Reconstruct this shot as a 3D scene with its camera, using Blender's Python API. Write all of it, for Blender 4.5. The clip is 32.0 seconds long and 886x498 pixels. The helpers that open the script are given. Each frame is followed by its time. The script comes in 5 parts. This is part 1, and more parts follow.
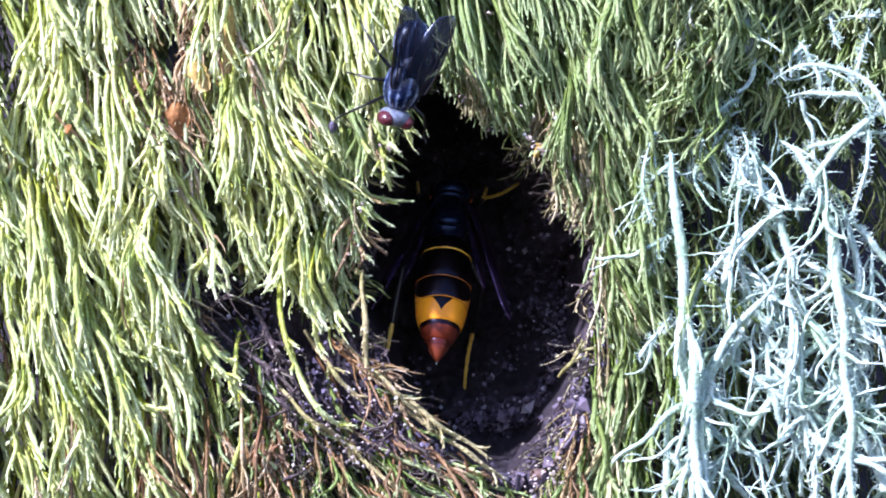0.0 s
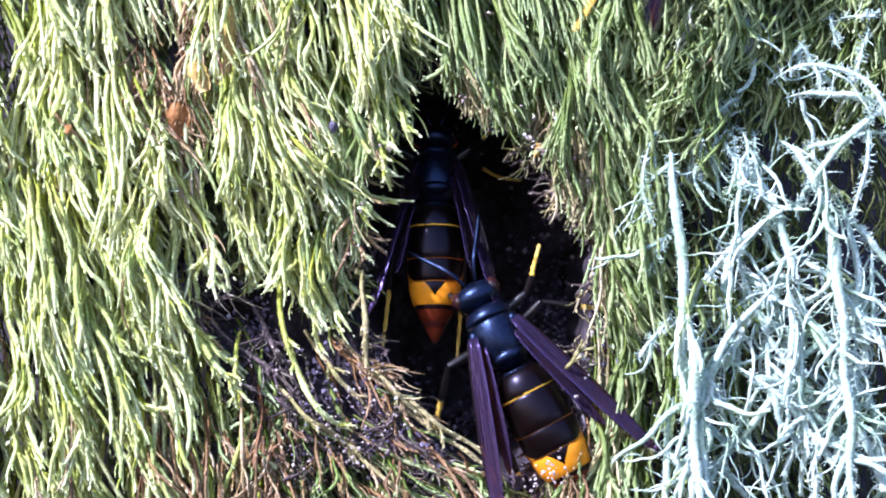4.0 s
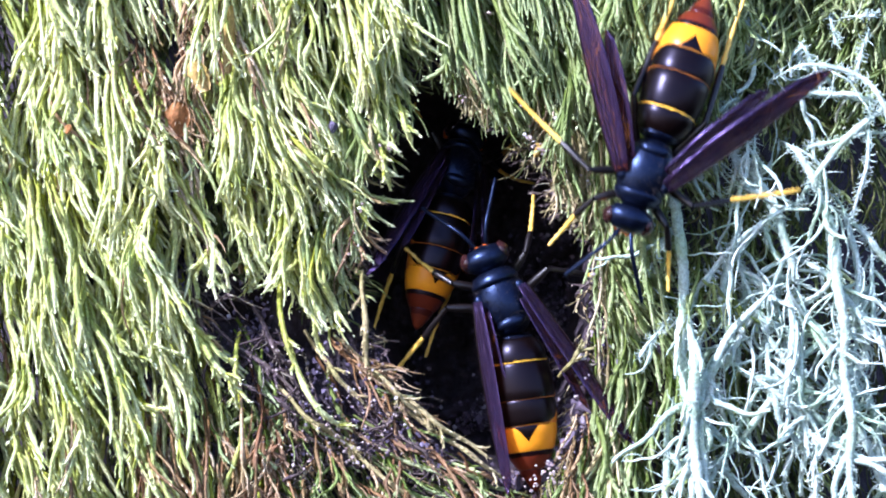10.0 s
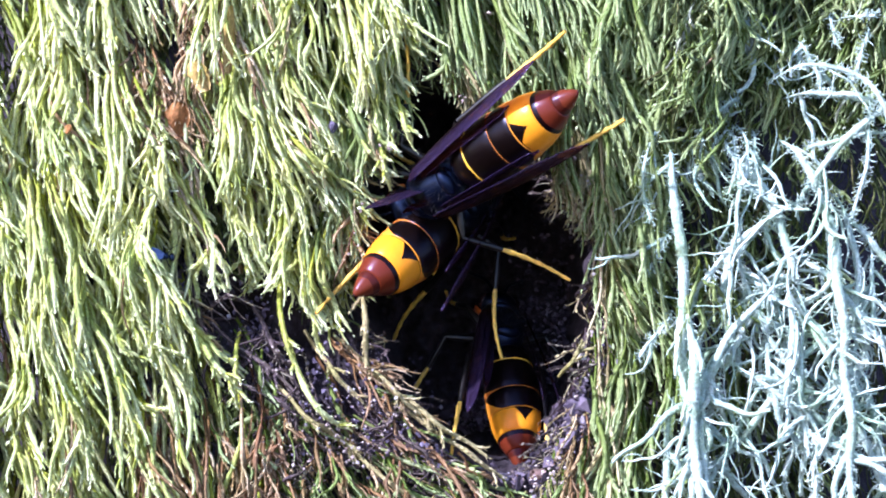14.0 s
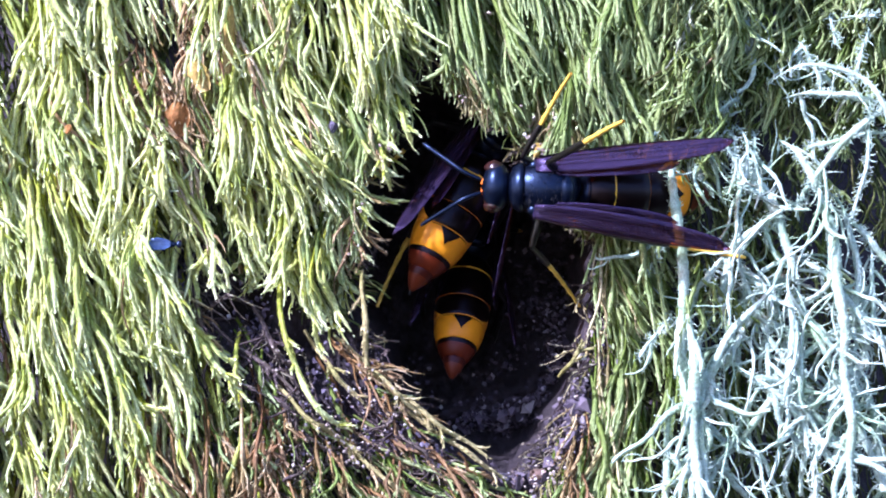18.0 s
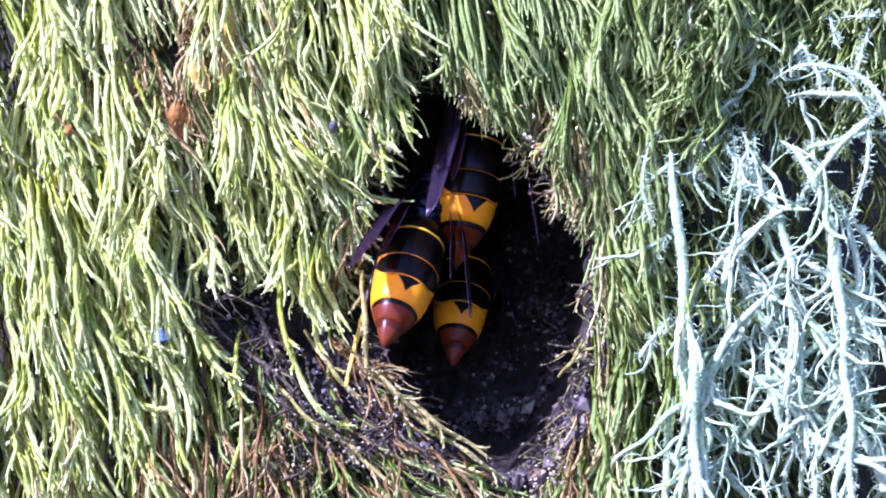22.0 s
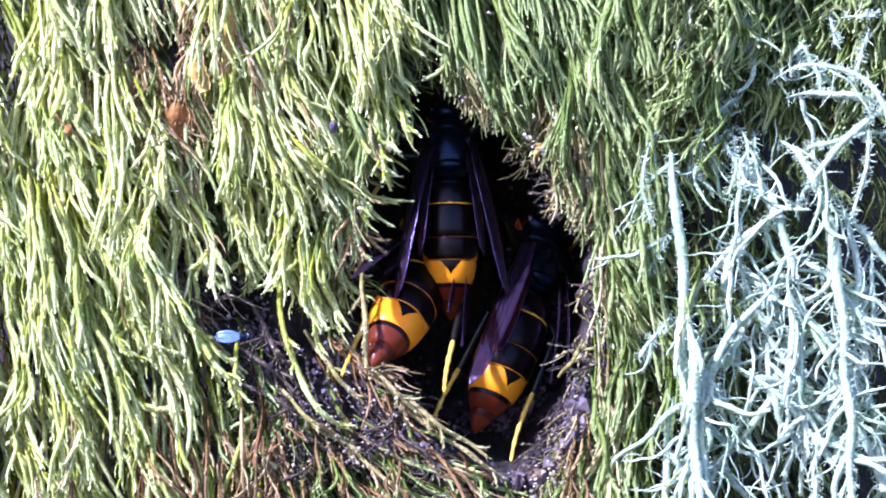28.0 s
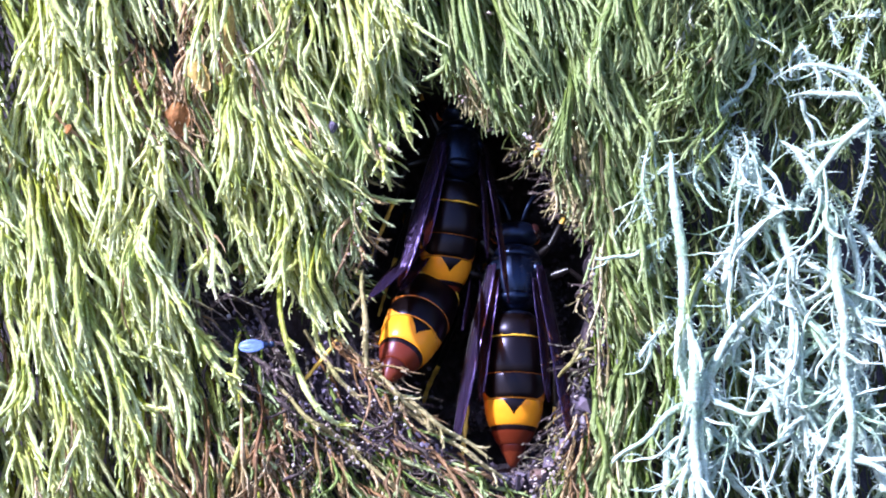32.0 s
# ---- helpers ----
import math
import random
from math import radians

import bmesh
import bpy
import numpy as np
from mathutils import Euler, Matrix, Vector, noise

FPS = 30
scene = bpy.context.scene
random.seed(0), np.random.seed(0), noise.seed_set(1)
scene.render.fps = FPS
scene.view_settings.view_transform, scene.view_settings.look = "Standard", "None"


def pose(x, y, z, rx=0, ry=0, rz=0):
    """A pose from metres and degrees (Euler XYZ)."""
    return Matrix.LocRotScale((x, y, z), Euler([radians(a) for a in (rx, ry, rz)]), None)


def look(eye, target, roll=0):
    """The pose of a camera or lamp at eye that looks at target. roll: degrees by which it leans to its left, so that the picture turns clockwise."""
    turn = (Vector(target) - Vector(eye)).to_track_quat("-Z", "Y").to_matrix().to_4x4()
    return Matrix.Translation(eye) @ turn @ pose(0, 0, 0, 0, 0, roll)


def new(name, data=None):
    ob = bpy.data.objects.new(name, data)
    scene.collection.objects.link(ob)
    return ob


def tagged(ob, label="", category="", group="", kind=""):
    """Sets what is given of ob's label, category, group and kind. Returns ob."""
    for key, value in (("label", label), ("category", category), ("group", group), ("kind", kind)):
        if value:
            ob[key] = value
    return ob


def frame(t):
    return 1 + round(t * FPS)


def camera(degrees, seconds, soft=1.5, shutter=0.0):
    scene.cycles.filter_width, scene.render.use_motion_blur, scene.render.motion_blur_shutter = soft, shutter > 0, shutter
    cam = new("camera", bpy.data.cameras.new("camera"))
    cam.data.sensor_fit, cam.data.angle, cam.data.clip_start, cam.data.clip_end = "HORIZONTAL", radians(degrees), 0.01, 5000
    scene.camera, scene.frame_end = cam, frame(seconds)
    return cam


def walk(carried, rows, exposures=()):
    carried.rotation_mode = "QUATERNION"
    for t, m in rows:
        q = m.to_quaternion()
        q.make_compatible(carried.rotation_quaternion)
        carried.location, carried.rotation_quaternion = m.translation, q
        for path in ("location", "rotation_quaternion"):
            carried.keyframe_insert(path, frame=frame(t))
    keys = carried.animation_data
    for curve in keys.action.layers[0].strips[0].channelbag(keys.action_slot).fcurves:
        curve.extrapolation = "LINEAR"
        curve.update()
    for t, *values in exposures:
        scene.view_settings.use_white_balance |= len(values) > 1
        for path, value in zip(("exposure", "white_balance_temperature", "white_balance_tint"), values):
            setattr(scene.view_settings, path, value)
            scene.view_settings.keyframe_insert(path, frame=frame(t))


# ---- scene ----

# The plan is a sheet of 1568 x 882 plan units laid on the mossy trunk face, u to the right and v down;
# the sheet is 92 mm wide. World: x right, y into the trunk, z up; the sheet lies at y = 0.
UNIT = 0.092 / 1568
FAR = 0.375                       # camera to trunk face, metres
LENS = 2 * math.degrees(math.atan(0.046 / FAR))


def spot(u, v, y=0.0):
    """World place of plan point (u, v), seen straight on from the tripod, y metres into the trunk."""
    k = (FAR + y) / FAR
    return Vector(((u - 784) * UNIT * k, y, (441 - v) * UNIT * k))


cam = camera(LENS, 32.0, soft=1.9, shutter=0.5)
STAND = look((0, -FAR, 0), (0, 0, 0))
walk(cam, [(0, STAND), (32, STAND)], exposures=[(0, 1.36, 5300, 27), (32, 1.36, 5300, 27)])

# ---- light: bright open sky, soft sun high on the left ----
world = bpy.data.worlds.new("sky")
scene.world = world
world.use_nodes = True
nt = world.node_tree
sky = nt.nodes.new("ShaderNodeTexSky")
sky.sky_type, sky.sun_disc = "NISHITA", False
SUN_FROM = Vector((-0.64, -0.54, 0.66)).normalized()
sky.sun_elevation = math.asin(SUN_FROM.z)
sky.sun_rotation = math.atan2(SUN_FROM.x, SUN_FROM.y)
nt.links.new(sky.outputs[0], nt.nodes["Background"].inputs[0])
nt.nodes["Background"].inputs[1].default_value = 0.135
sun = new("sun", bpy.data.lights.new("sun", "SUN"))
sun.data.energy, sun.data.angle, sun.data.color = 4.6, radians(2.0), (1.0, 0.98, 0.95)
sun.matrix_world = look(SUN_FROM, (0, 0, 0))


# ---- materials ----
def material(name, color, rough=0.6, metal=0.0, spec=0.5):
    m = bpy.data.materials.new(name)
    m.use_nodes = True
    b = m.node_tree.nodes["Principled BSDF"]
    b.inputs["Base Color"].default_value = (*color, 1)
    b.inputs["Roughness"].default_value = rough
    b.inputs["Metallic"].default_value = metal
    b.inputs["Specular IOR Level"].default_value = spec
    return m, m.node_tree, b


def ramp(nt, stops):
    r = nt.nodes.new("ShaderNodeValToRGB")
    while len(r.color_ramp.elements) < len(stops):
        r.color_ramp.elements.new(0.5)
    for e, (p, c) in zip(r.color_ramp.elements, stops):
        e.position, e.color = p, (*c, 1)
    return r


def noise_node(nt, scale, detail=3.0, rough=0.6):
    n = nt.nodes.new("ShaderNodeTexNoise")
    n.inputs["Scale"].default_value, n.inputs["Detail"].default_value, n.inputs["Roughness"].default_value = scale, detail, rough
    c = nt.nodes.new("ShaderNodeTexCoord")
    nt.links.new(c.outputs["Object"], n.inputs["Vector"])
    return n


def mixed(nt, fac, a, b, kind="MIX"):
    m = nt.nodes.new("ShaderNodeMix")
    m.data_type, m.blend_type = "RGBA", kind
    for socket, value in ((m.inputs[0], fac), (m.inputs[6], a), (m.inputs[7], b)):
        if isinstance(value, (int, float)):
            socket.default_value = value
        elif isinstance(value, tuple):
            socket.default_value = (*value, 1)
        else:
            nt.links.new(value, socket)
    return m.outputs[2]


def maths(nt, op, a, b=0.0, c=0.0):
    m = nt.nodes.new("ShaderNodeMath")
    m.operation = op
    for socket, value in zip(m.inputs, (a, b, c)):
        if isinstance(value, (int, float)):
            socket.default_value = value
        else:
            nt.links.new(value, socket)
    return m.outputs[0]


def bumped(nt, b, height, strength, distance):
    n = nt.nodes.new("ShaderNodeBump")
    n.inputs["Strength"].default_value, n.inputs["Distance"].default_value = strength, distance
    nt.links.new(height, n.inputs["Height"])
    nt.links.new(n.outputs[0], b.inputs["Normal"])


def strand_material(name, stops, tip, tip_share, rough=0.62, base=None, leafy=0.0):
    """Moss or lichen: one colour a strand, paler towards its tip, mottled along it."""
    m, nt, b = material(name, stops[0][1], rough, 0, 0.22)
    g = nt.nodes.new("ShaderNodeNewGeometry")
    r = ramp(nt, stops)
    nt.links.new(g.outputs["Random Per Island"], r.inputs[0])
    uv = nt.nodes.new("ShaderNodeUVMap")
    sep = nt.nodes.new("ShaderNodeSeparateXYZ")
    nt.links.new(uv.outputs[0], sep.inputs[0])
    along = sep.outputs[0]
    col = mixed(nt, maths(nt, "MULTIPLY", maths(nt, "POWER", along, 1.6), tip_share), r.outputs[0], tip)
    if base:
        # older growth at the root; shade deep in the tufts is put into this colour too
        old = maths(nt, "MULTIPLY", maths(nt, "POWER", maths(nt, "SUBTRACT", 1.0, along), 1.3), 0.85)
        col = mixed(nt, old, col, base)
    n = noise_node(nt, 2600, 2)
    mott = ramp(nt, [(0.3, (0.66, 0.66, 0.56)), (0.7, (1.25, 1.25, 1.2))])
    nt.links.new(n.outputs[0], mott.inputs[0])
    col = mixed(nt, 0.8, col, mott.outputs[0], "MULTIPLY")
    tuft = ramp(nt, [(0.36, (0.80, 0.86, 0.66)), (0.5, (1.0, 1.0, 1.0)), (0.66, (1.14, 1.10, 1.12))])
    nt.links.new(noise_node(nt, 190, 3).outputs[0], tuft.inputs[0])
    col = mixed(nt, 1.0, col, tuft.outputs[0], "MULTIPLY")
    scales = noise_node(nt, 9500, 1)
    flecks = ramp(nt, [(0.36, (0.62, 0.66, 0.48)), (0.5, (1.0, 1.0, 1.0)), (0.66, (1.2, 1.2, 1.16))])
    nt.links.new(scales.outputs[0], flecks.inputs[0])
    col = mixed(nt, 0.75, col, flecks.outputs[0], "MULTIPLY")
    nt.links.new(col, b.inputs["Base Color"])
    bumped(nt, b, maths(nt, "ADD", n.outputs[0], scales.outputs[0]), 0.6, 0.0002)
    if leafy:
        thin = nt.nodes.new("ShaderNodeBsdfTranslucent")
        nt.links.new(mixed(nt, 1.0, col, (1.0, 1.0, 0.52), "MULTIPLY"), thin.inputs[0])
        mix = nt.nodes.new("ShaderNodeMixShader")
        mix.inputs[0].default_value = leafy
        nt.links.new(b.outputs[0], mix.inputs[1])
        nt.links.new(thin.outputs[0], mix.inputs[2])
        nt.links.new(mix.outputs[0], nt.nodes["Material Output"].inputs[0])
    return m


# green moss: pale tips also carry painted highlights, olive bases painted shade
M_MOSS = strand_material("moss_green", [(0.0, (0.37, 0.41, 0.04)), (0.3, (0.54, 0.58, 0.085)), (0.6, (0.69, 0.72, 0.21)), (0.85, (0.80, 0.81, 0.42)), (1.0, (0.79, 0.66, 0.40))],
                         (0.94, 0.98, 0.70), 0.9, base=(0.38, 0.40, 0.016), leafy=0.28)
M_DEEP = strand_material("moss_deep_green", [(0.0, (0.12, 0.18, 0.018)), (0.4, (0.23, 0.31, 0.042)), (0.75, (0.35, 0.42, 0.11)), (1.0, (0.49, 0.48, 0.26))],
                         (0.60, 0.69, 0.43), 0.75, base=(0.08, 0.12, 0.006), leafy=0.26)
# old low moss, coloured darker than its own tone to paint shade in gaps
M_UNDER = strand_material("moss_shaded_growth", [(0.0, (0.028, 0.032, 0.008)), (0.5, (0.07, 0.08, 0.02)), (0.85, (0.13, 0.14, 0.045)), (1.0, (0.16, 0.10, 0.05))],
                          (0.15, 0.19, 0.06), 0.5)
M_DEAD = strand_material("moss_dead_brown", [(0.0, (0.14, 0.055, 0.022)), (0.4, (0.27, 0.135, 0.055)), (0.7, (0.41, 0.265, 0.14)), (1.0, (0.62, 0.50, 0.38))],
                         (0.46, 0.36, 0.27), 0.45)
M_TAN = strand_material("moss_dry_tan", [(0.0, (0.15, 0.10, 0.06)), (0.4, (0.28, 0.21, 0.11)), (0.7, (0.40, 0.33, 0.16)), (1.0, (0.56, 0.47, 0.36))],
                        (0.54, 0.48, 0.28), 0.5)
M_GREY = strand_material("lichen_grey", [(0.0, (0.2, 0.22, 0.17)), (0.6, (0.36, 0.39, 0.30)), (1.0, (0.5, 0.52, 0.44))], (0.56, 0.58, 0.5), 0.5)
M_LICHEN = strand_material("lichen_pale", [(0.0, (0.38, 0.51, 0.48)), (0.6, (0.49, 0.61, 0.58)), (1.0, (0.62, 0.70, 0.67))], (0.65, 0.74, 0.71), 0.5, 0.75)


M_ROOT = strand_material("rootlets", [(0.0, (0.03, 0.02, 0.03)), (0.5, (0.09, 0.06, 0.075)), (0.8, (0.22, 0.17, 0.17)), (1.0, (0.5, 0.44, 0.4))], (0.16, 0.12, 0.12), 0.3)


def bark_material():
    m, nt, b = material("bark", (0.06, 0.045, 0.05), 0.85, 0, 0.3)
    big, fine = noise_node(nt, 260, 5), noise_node(nt, 1700, 4, 0.7)
    r = ramp(nt, [(0.3, (0.014, 0.010, 0.012)), (0.5, (0.032, 0.023, 0.029)), (0.62, (0.060, 0.044, 0.057)), (0.8, (0.14, 0.105, 0.135))])
    nt.links.new(maths(nt, "ADD", maths(nt, "MULTIPLY", big.outputs[0], 0.6), maths(nt, "MULTIPLY", fine.outputs[0], 0.4)), r.inputs[0])
    nt.links.new(r.outputs[0], b.inputs["Base Color"])
    bumped(nt, b, fine.outputs[0], 0.9, 0.0006)
    return m


M_BARK = bark_material()


def crumb_material(name, stops):
    m, nt, b = material(name, stops[0][1], 0.75, 0, 0.4)
    g = nt.nodes.new("ShaderNodeNewGeometry")
    r = ramp(nt, stops)
    nt.links.new(g.outputs["Random Per Island"], r.inputs[0])
    n = noise_node(nt, 3000, 3)
    nt.links.new(mixed(nt, 0.5, r.outputs[0], n.outputs[0], "MULTIPLY"), b.inputs["Base Color"])
    bumped(nt, b, n.outputs[0], 0.6, 0.0002)
    return m


M_CRUMB = crumb_material("rotten_wood_crumbs", [(0.0, (0.035, 0.025, 0.038)), (0.5, (0.085, 0.062, 0.092)), (0.85, (0.18, 0.14, 0.19)), (1.0, (0.46, 0.40, 0.45))])
M_FLAKE = crumb_material("bark_flakes", [(0.0, (0.07, 0.05, 0.085)), (0.6, (0.13, 0.10, 0.16)), (0.92, (0.24, 0.20, 0.29)), (1.0, (0.55, 0.52, 0.57))])
M_PALE = crumb_material("pale_crumbs", [(0.0, (0.3, 0.2, 0.18)), (0.6, (0.55, 0.45, 0.42)), (1.0, (0.8, 0.75, 0.72))])


def shell(name, dark, bright, start, notch=0.0, sides=0.0, rough=0.3):
    """A plate of the abdomen: dark in front, its hind band bright. start: where the band begins, 0 to 1 along
    the plate; notch: how far a dark wedge reaches back on the midline; sides: how far the band widens at the flanks."""
    m, nt, b = material(name, dark, rough, 0, 0.2)
    b.inputs["Specular Tint"].default_value = (0.75, 0.7, 1.0, 1)
    uv = nt.nodes.new("ShaderNodeUVMap")
    sep = nt.nodes.new("ShaderNodeSeparateXYZ")
    nt.links.new(uv.outputs[0], sep.inputs[0])
    along, around = sep.outputs[0], sep.outputs[1]
    off = maths(nt, "ABSOLUTE", maths(nt, "SUBTRACT", around, 0.5))
    n = noise_node(nt, 1500, 2)
    edge = maths(nt, "ADD", start - 0.04, maths(nt, "MULTIPLY", n.outputs[0], 0.08))
    if notch:
        wedge = maths(nt, "MAXIMUM", maths(nt, "SUBTRACT", 1.0, maths(nt, "MULTIPLY", off, 15.0)), 0.0)
        edge = maths(nt, "ADD", edge, maths(nt, "MULTIPLY", wedge, notch))
    if sides:
        flank = maths(nt, "MAXIMUM", maths(nt, "SUBTRACT", off, 0.13), 0.0)
        edge = maths(nt, "SUBTRACT", edge, maths(nt, "MULTIPLY", flank, sides))
    mask = maths(nt, "GREATER_THAN", along, edge)
    col = mixed(nt, mask, dark, bright)
    nt.links.new(mixed(nt, 0.2, col, n.outputs[0], "MULTIPLY"), b.inputs["Base Color"])
    bumped(nt, b, noise_node(nt, 6000, 1).outputs[0], 0.12, 0.00004)
    return m


ORANGE, RUST, PITCH = (0.82, 0.30, 0.006), (0.12, 0.020, 0.007), (0.0035, 0.0017, 0.0014)
M_T1 = shell("plate_one", PITCH, (0.88, 0.50, 0.04), 0.79)
M_T2 = shell("plate_two", PITCH, (0.52, 0.17, 0.025), 0.90, sides=1.4)
M_T3 = shell("plate_three", PITCH, (0.74, 0.27, 0.018), 0.85, 0.0, 4.0)
M_T4 = shell("plate_four", PITCH, ORANGE, 0.15, 0.42, 0.5)
M_T5 = shell("plate_five", (0.006, 0.002, 0.002), RUST, 0.32, 0.0, 0.0)
M_T6 = shell("plate_six", (0.06, 0.010, 0.005), (0.13, 0.025, 0.009), 0.4)


def plain(name, color, rough, scale, spread=0.5, spec=0.5, tint=(1, 1, 1)):
    m, nt, b = material(name, color, rough, 0, spec)
    b.inputs["Specular Tint"].default_value = (*tint, 1)
    n = noise_node(nt, scale, 3)
    r = ramp(nt, [(0.3, tuple(c * (1 - spread) for c in color)), (0.7, tuple(min(1, c * (1 + spread)) for c in color))])
    nt.links.new(n.outputs[0], r.inputs[0])
    nt.links.new(r.outputs[0], b.inputs["Base Color"])
    bumped(nt, b, noise_node(nt, scale * 4, 2).outputs[0], 0.25, 0.00006)
    return m


M_BLACK = plain("velvet_black", (0.002, 0.003, 0.008), 0.32, 1500, 0.5, 0.45, (0.35, 0.5, 1.0))
M_FACE = plain("face_orange", (0.72, 0.17, 0.02), 0.35, 1500, 0.25)
M_EYE = plain("eye_brown_black", (0.022, 0.008, 0.008), 0.1, 900, 0.3)
M_LEG = plain("leg_black", (0.006, 0.004, 0.004), 0.35, 1500)
M_TARSUS = plain("foot_yellow", (0.8, 0.5, 0.07), 0.42, 1800, 0.25)
M_FUZZ = plain("brown_hair", (0.018, 0.015, 0.018), 0.6, 1500)


def wing_material(name, filter_color, color, gloss, rough=0.2, tint=(0.62, 0.5, 1.0), sheen=0.0):
    """A membrane that filters the light behind it, with a violet gloss on top."""
    m, nt, b = material(name, color, rough, sheen, 0.8)
    b.inputs["Specular Tint"].default_value = (*tint, 1)
    b.inputs["IOR"].default_value = 1.9
    uv = nt.nodes.new("ShaderNodeUVMap")
    w = nt.nodes.new("ShaderNodeTexNoise")
    w.inputs["Scale"].default_value = 9
    nt.links.new(uv.outputs[0], w.inputs["Vector"])
    bumped(nt, b, w.outputs[0], 0.5, 0.0003)
    clear = nt.nodes.new("ShaderNodeBsdfTransparent")
    r = ramp(nt, [(0.3, tuple(c * 0.7 for c in filter_color)), (0.7, tuple(min(1, c * 1.25) for c in filter_color))])
    nt.links.new(w.outputs[0], r.inputs[0])
    nt.links.new(r.outputs[0], clear.inputs[0])
    mix = nt.nodes.new("ShaderNodeMixShader")
    mix.inputs[0].default_value = gloss
    nt.links.new(clear.outputs[0], mix.inputs[1])
    nt.links.new(b.outputs[0], mix.inputs[2])
    nt.links.new(mix.outputs[0], nt.nodes["Material Output"].inputs[0])
    return m


M_WING = wing_material("smoky_wing", (0.48, 0.26, 0.09), (0.10, 0.065, 0.17), 0.30, 0.22, (0.62, 0.5, 1.0), 0.4)
M_VEIN = plain("wing_vein", (0.008, 0.003, 0.003), 0.4, 1500, 0.5, 0.2)
M_CLEAR = wing_material("grey_wing", (0.42, 0.43, 0.46), (0.05, 0.06, 0.10), 0.25, 0.2, (0.7, 0.75, 1.0))
M_FLY = plain("bluebottle_shell", (0.007, 0.012, 0.035), 0.2, 1200, 0.6, 0.6, (0.6, 0.75, 1.0))


def striped_shell():
    """Dark blue shell with dusty pale stripes along the back."""
    m, nt, b = material("bluebottle_back", (0.01, 0.015, 0.04), 0.26, 0, 0.6)
    uv = nt.nodes.new("ShaderNodeUVMap")
    sep = nt.nodes.new("ShaderNodeSeparateXYZ")
    nt.links.new(uv.outputs[0], sep.inputs[0])
    n = noise_node(nt, 2600, 3)
    wave = maths(nt, "SINE", maths(nt, "ADD", maths(nt, "MULTIPLY", sep.outputs[1], 75.4), maths(nt, "MULTIPLY", n.outputs[0], 3.0)))
    r = ramp(nt, [(0.45, (0.006, 0.010, 0.034)), (0.72, (0.04, 0.06, 0.13)), (0.95, (0.26, 0.31, 0.42))])
    nt.links.new(maths(nt, "ADD", maths(nt, "MULTIPLY", wave, 0.35), maths(nt, "MULTIPLY", n.outputs[0], 0.9)), r.inputs[0])
    nt.links.new(r.outputs[0], b.inputs["Base Color"])
    bumped(nt, b, n.outputs[0], 0.4, 0.0001)
    return m


M_FLYBACK = striped_shell()
M_DUST = plain("pale_dusting", (0.12, 0.13, 0.17), 0.4, 2500, 0.6)
M_FLYEYE = plain("maroon_eye", (0.07, 0.014, 0.02), 0.25, 1200, 0.3)
M_BEETLE = plain("pale_blue_wings", (0.15, 0.22, 0.50), 0.22, 1500, 0.3)


# ---- mesh helpers ----
def mesh_from(name, verts, faces, uvs=None, smooth=True):
    me = bpy.data.meshes.new(name)
    me.from_pydata(verts, [], faces)
    if uvs is not None:
        layer = me.uv_layers.new(name="UVMap")
        idx = np.empty(len(me.loops), dtype=np.int32)
        me.loops.foreach_get("vertex_index", idx)
        layer.data.foreach_set("uv", np.asarray(uvs, dtype=np.float32)[idx].ravel())
    if smooth:
        me.polygons.foreach_set("use_smooth", np.ones(len(me.polygons), dtype=bool))
    me.update()
    return me


def part(name, me, mat, parent, label=""):
    ob = new(name, me)
    if not me.materials:
        me.materials.append(mat)
    ob.parent = parent
    if label:
        tagged(ob, label)
    return ob


def tubes(paths, radii, sides):
    """paths: N x K x 3, radii: N x K. Returns verts, faces, uvs of N closed tapered tubes."""
    n, k, _ = paths.shape
    tan = np.gradient(paths, axis=1)
    tan /= np.linalg.norm(tan, axis=2, keepdims=True) + 1e-12
    ref = np.array([0.13, 1.0, 0.09])
    a = np.cross(tan, ref)
    a /= np.linalg.norm(a, axis=2, keepdims=True) + 1e-9
    b = np.cross(tan, a)
    ang = np.arange(sides) * 2 * np.pi / sides
    ring = (paths[:, :, None, :] + radii[:, :, None, None] * (np.cos(ang)[None, None, :, None] * a[:, :, None, :] + np.sin(ang)[None, None, :, None] * b[:, :, None, :]))
    verts = ring.reshape(-1, 3)
    base = (np.arange(n)[:, None, None] * k + np.arange(k - 1)[None, :, None]) * sides
    j = np.arange(sides)[None, None, :]
    j2 = (j + 1) % sides
    quads = np.stack([base + j, base + j2, base + sides + j2, base + sides + j], axis=-1).reshape(-1, 4)
    uv = np.stack(np.broadcast_arrays(np.linspace(0, 1, k)[None, :, None], (np.arange(sides) / sides)[None, None, :], ), axis=-1)
    uv = np.broadcast_to(uv, (n, k, sides, 2)).reshape(-1, 2)
    return verts, quads, uv


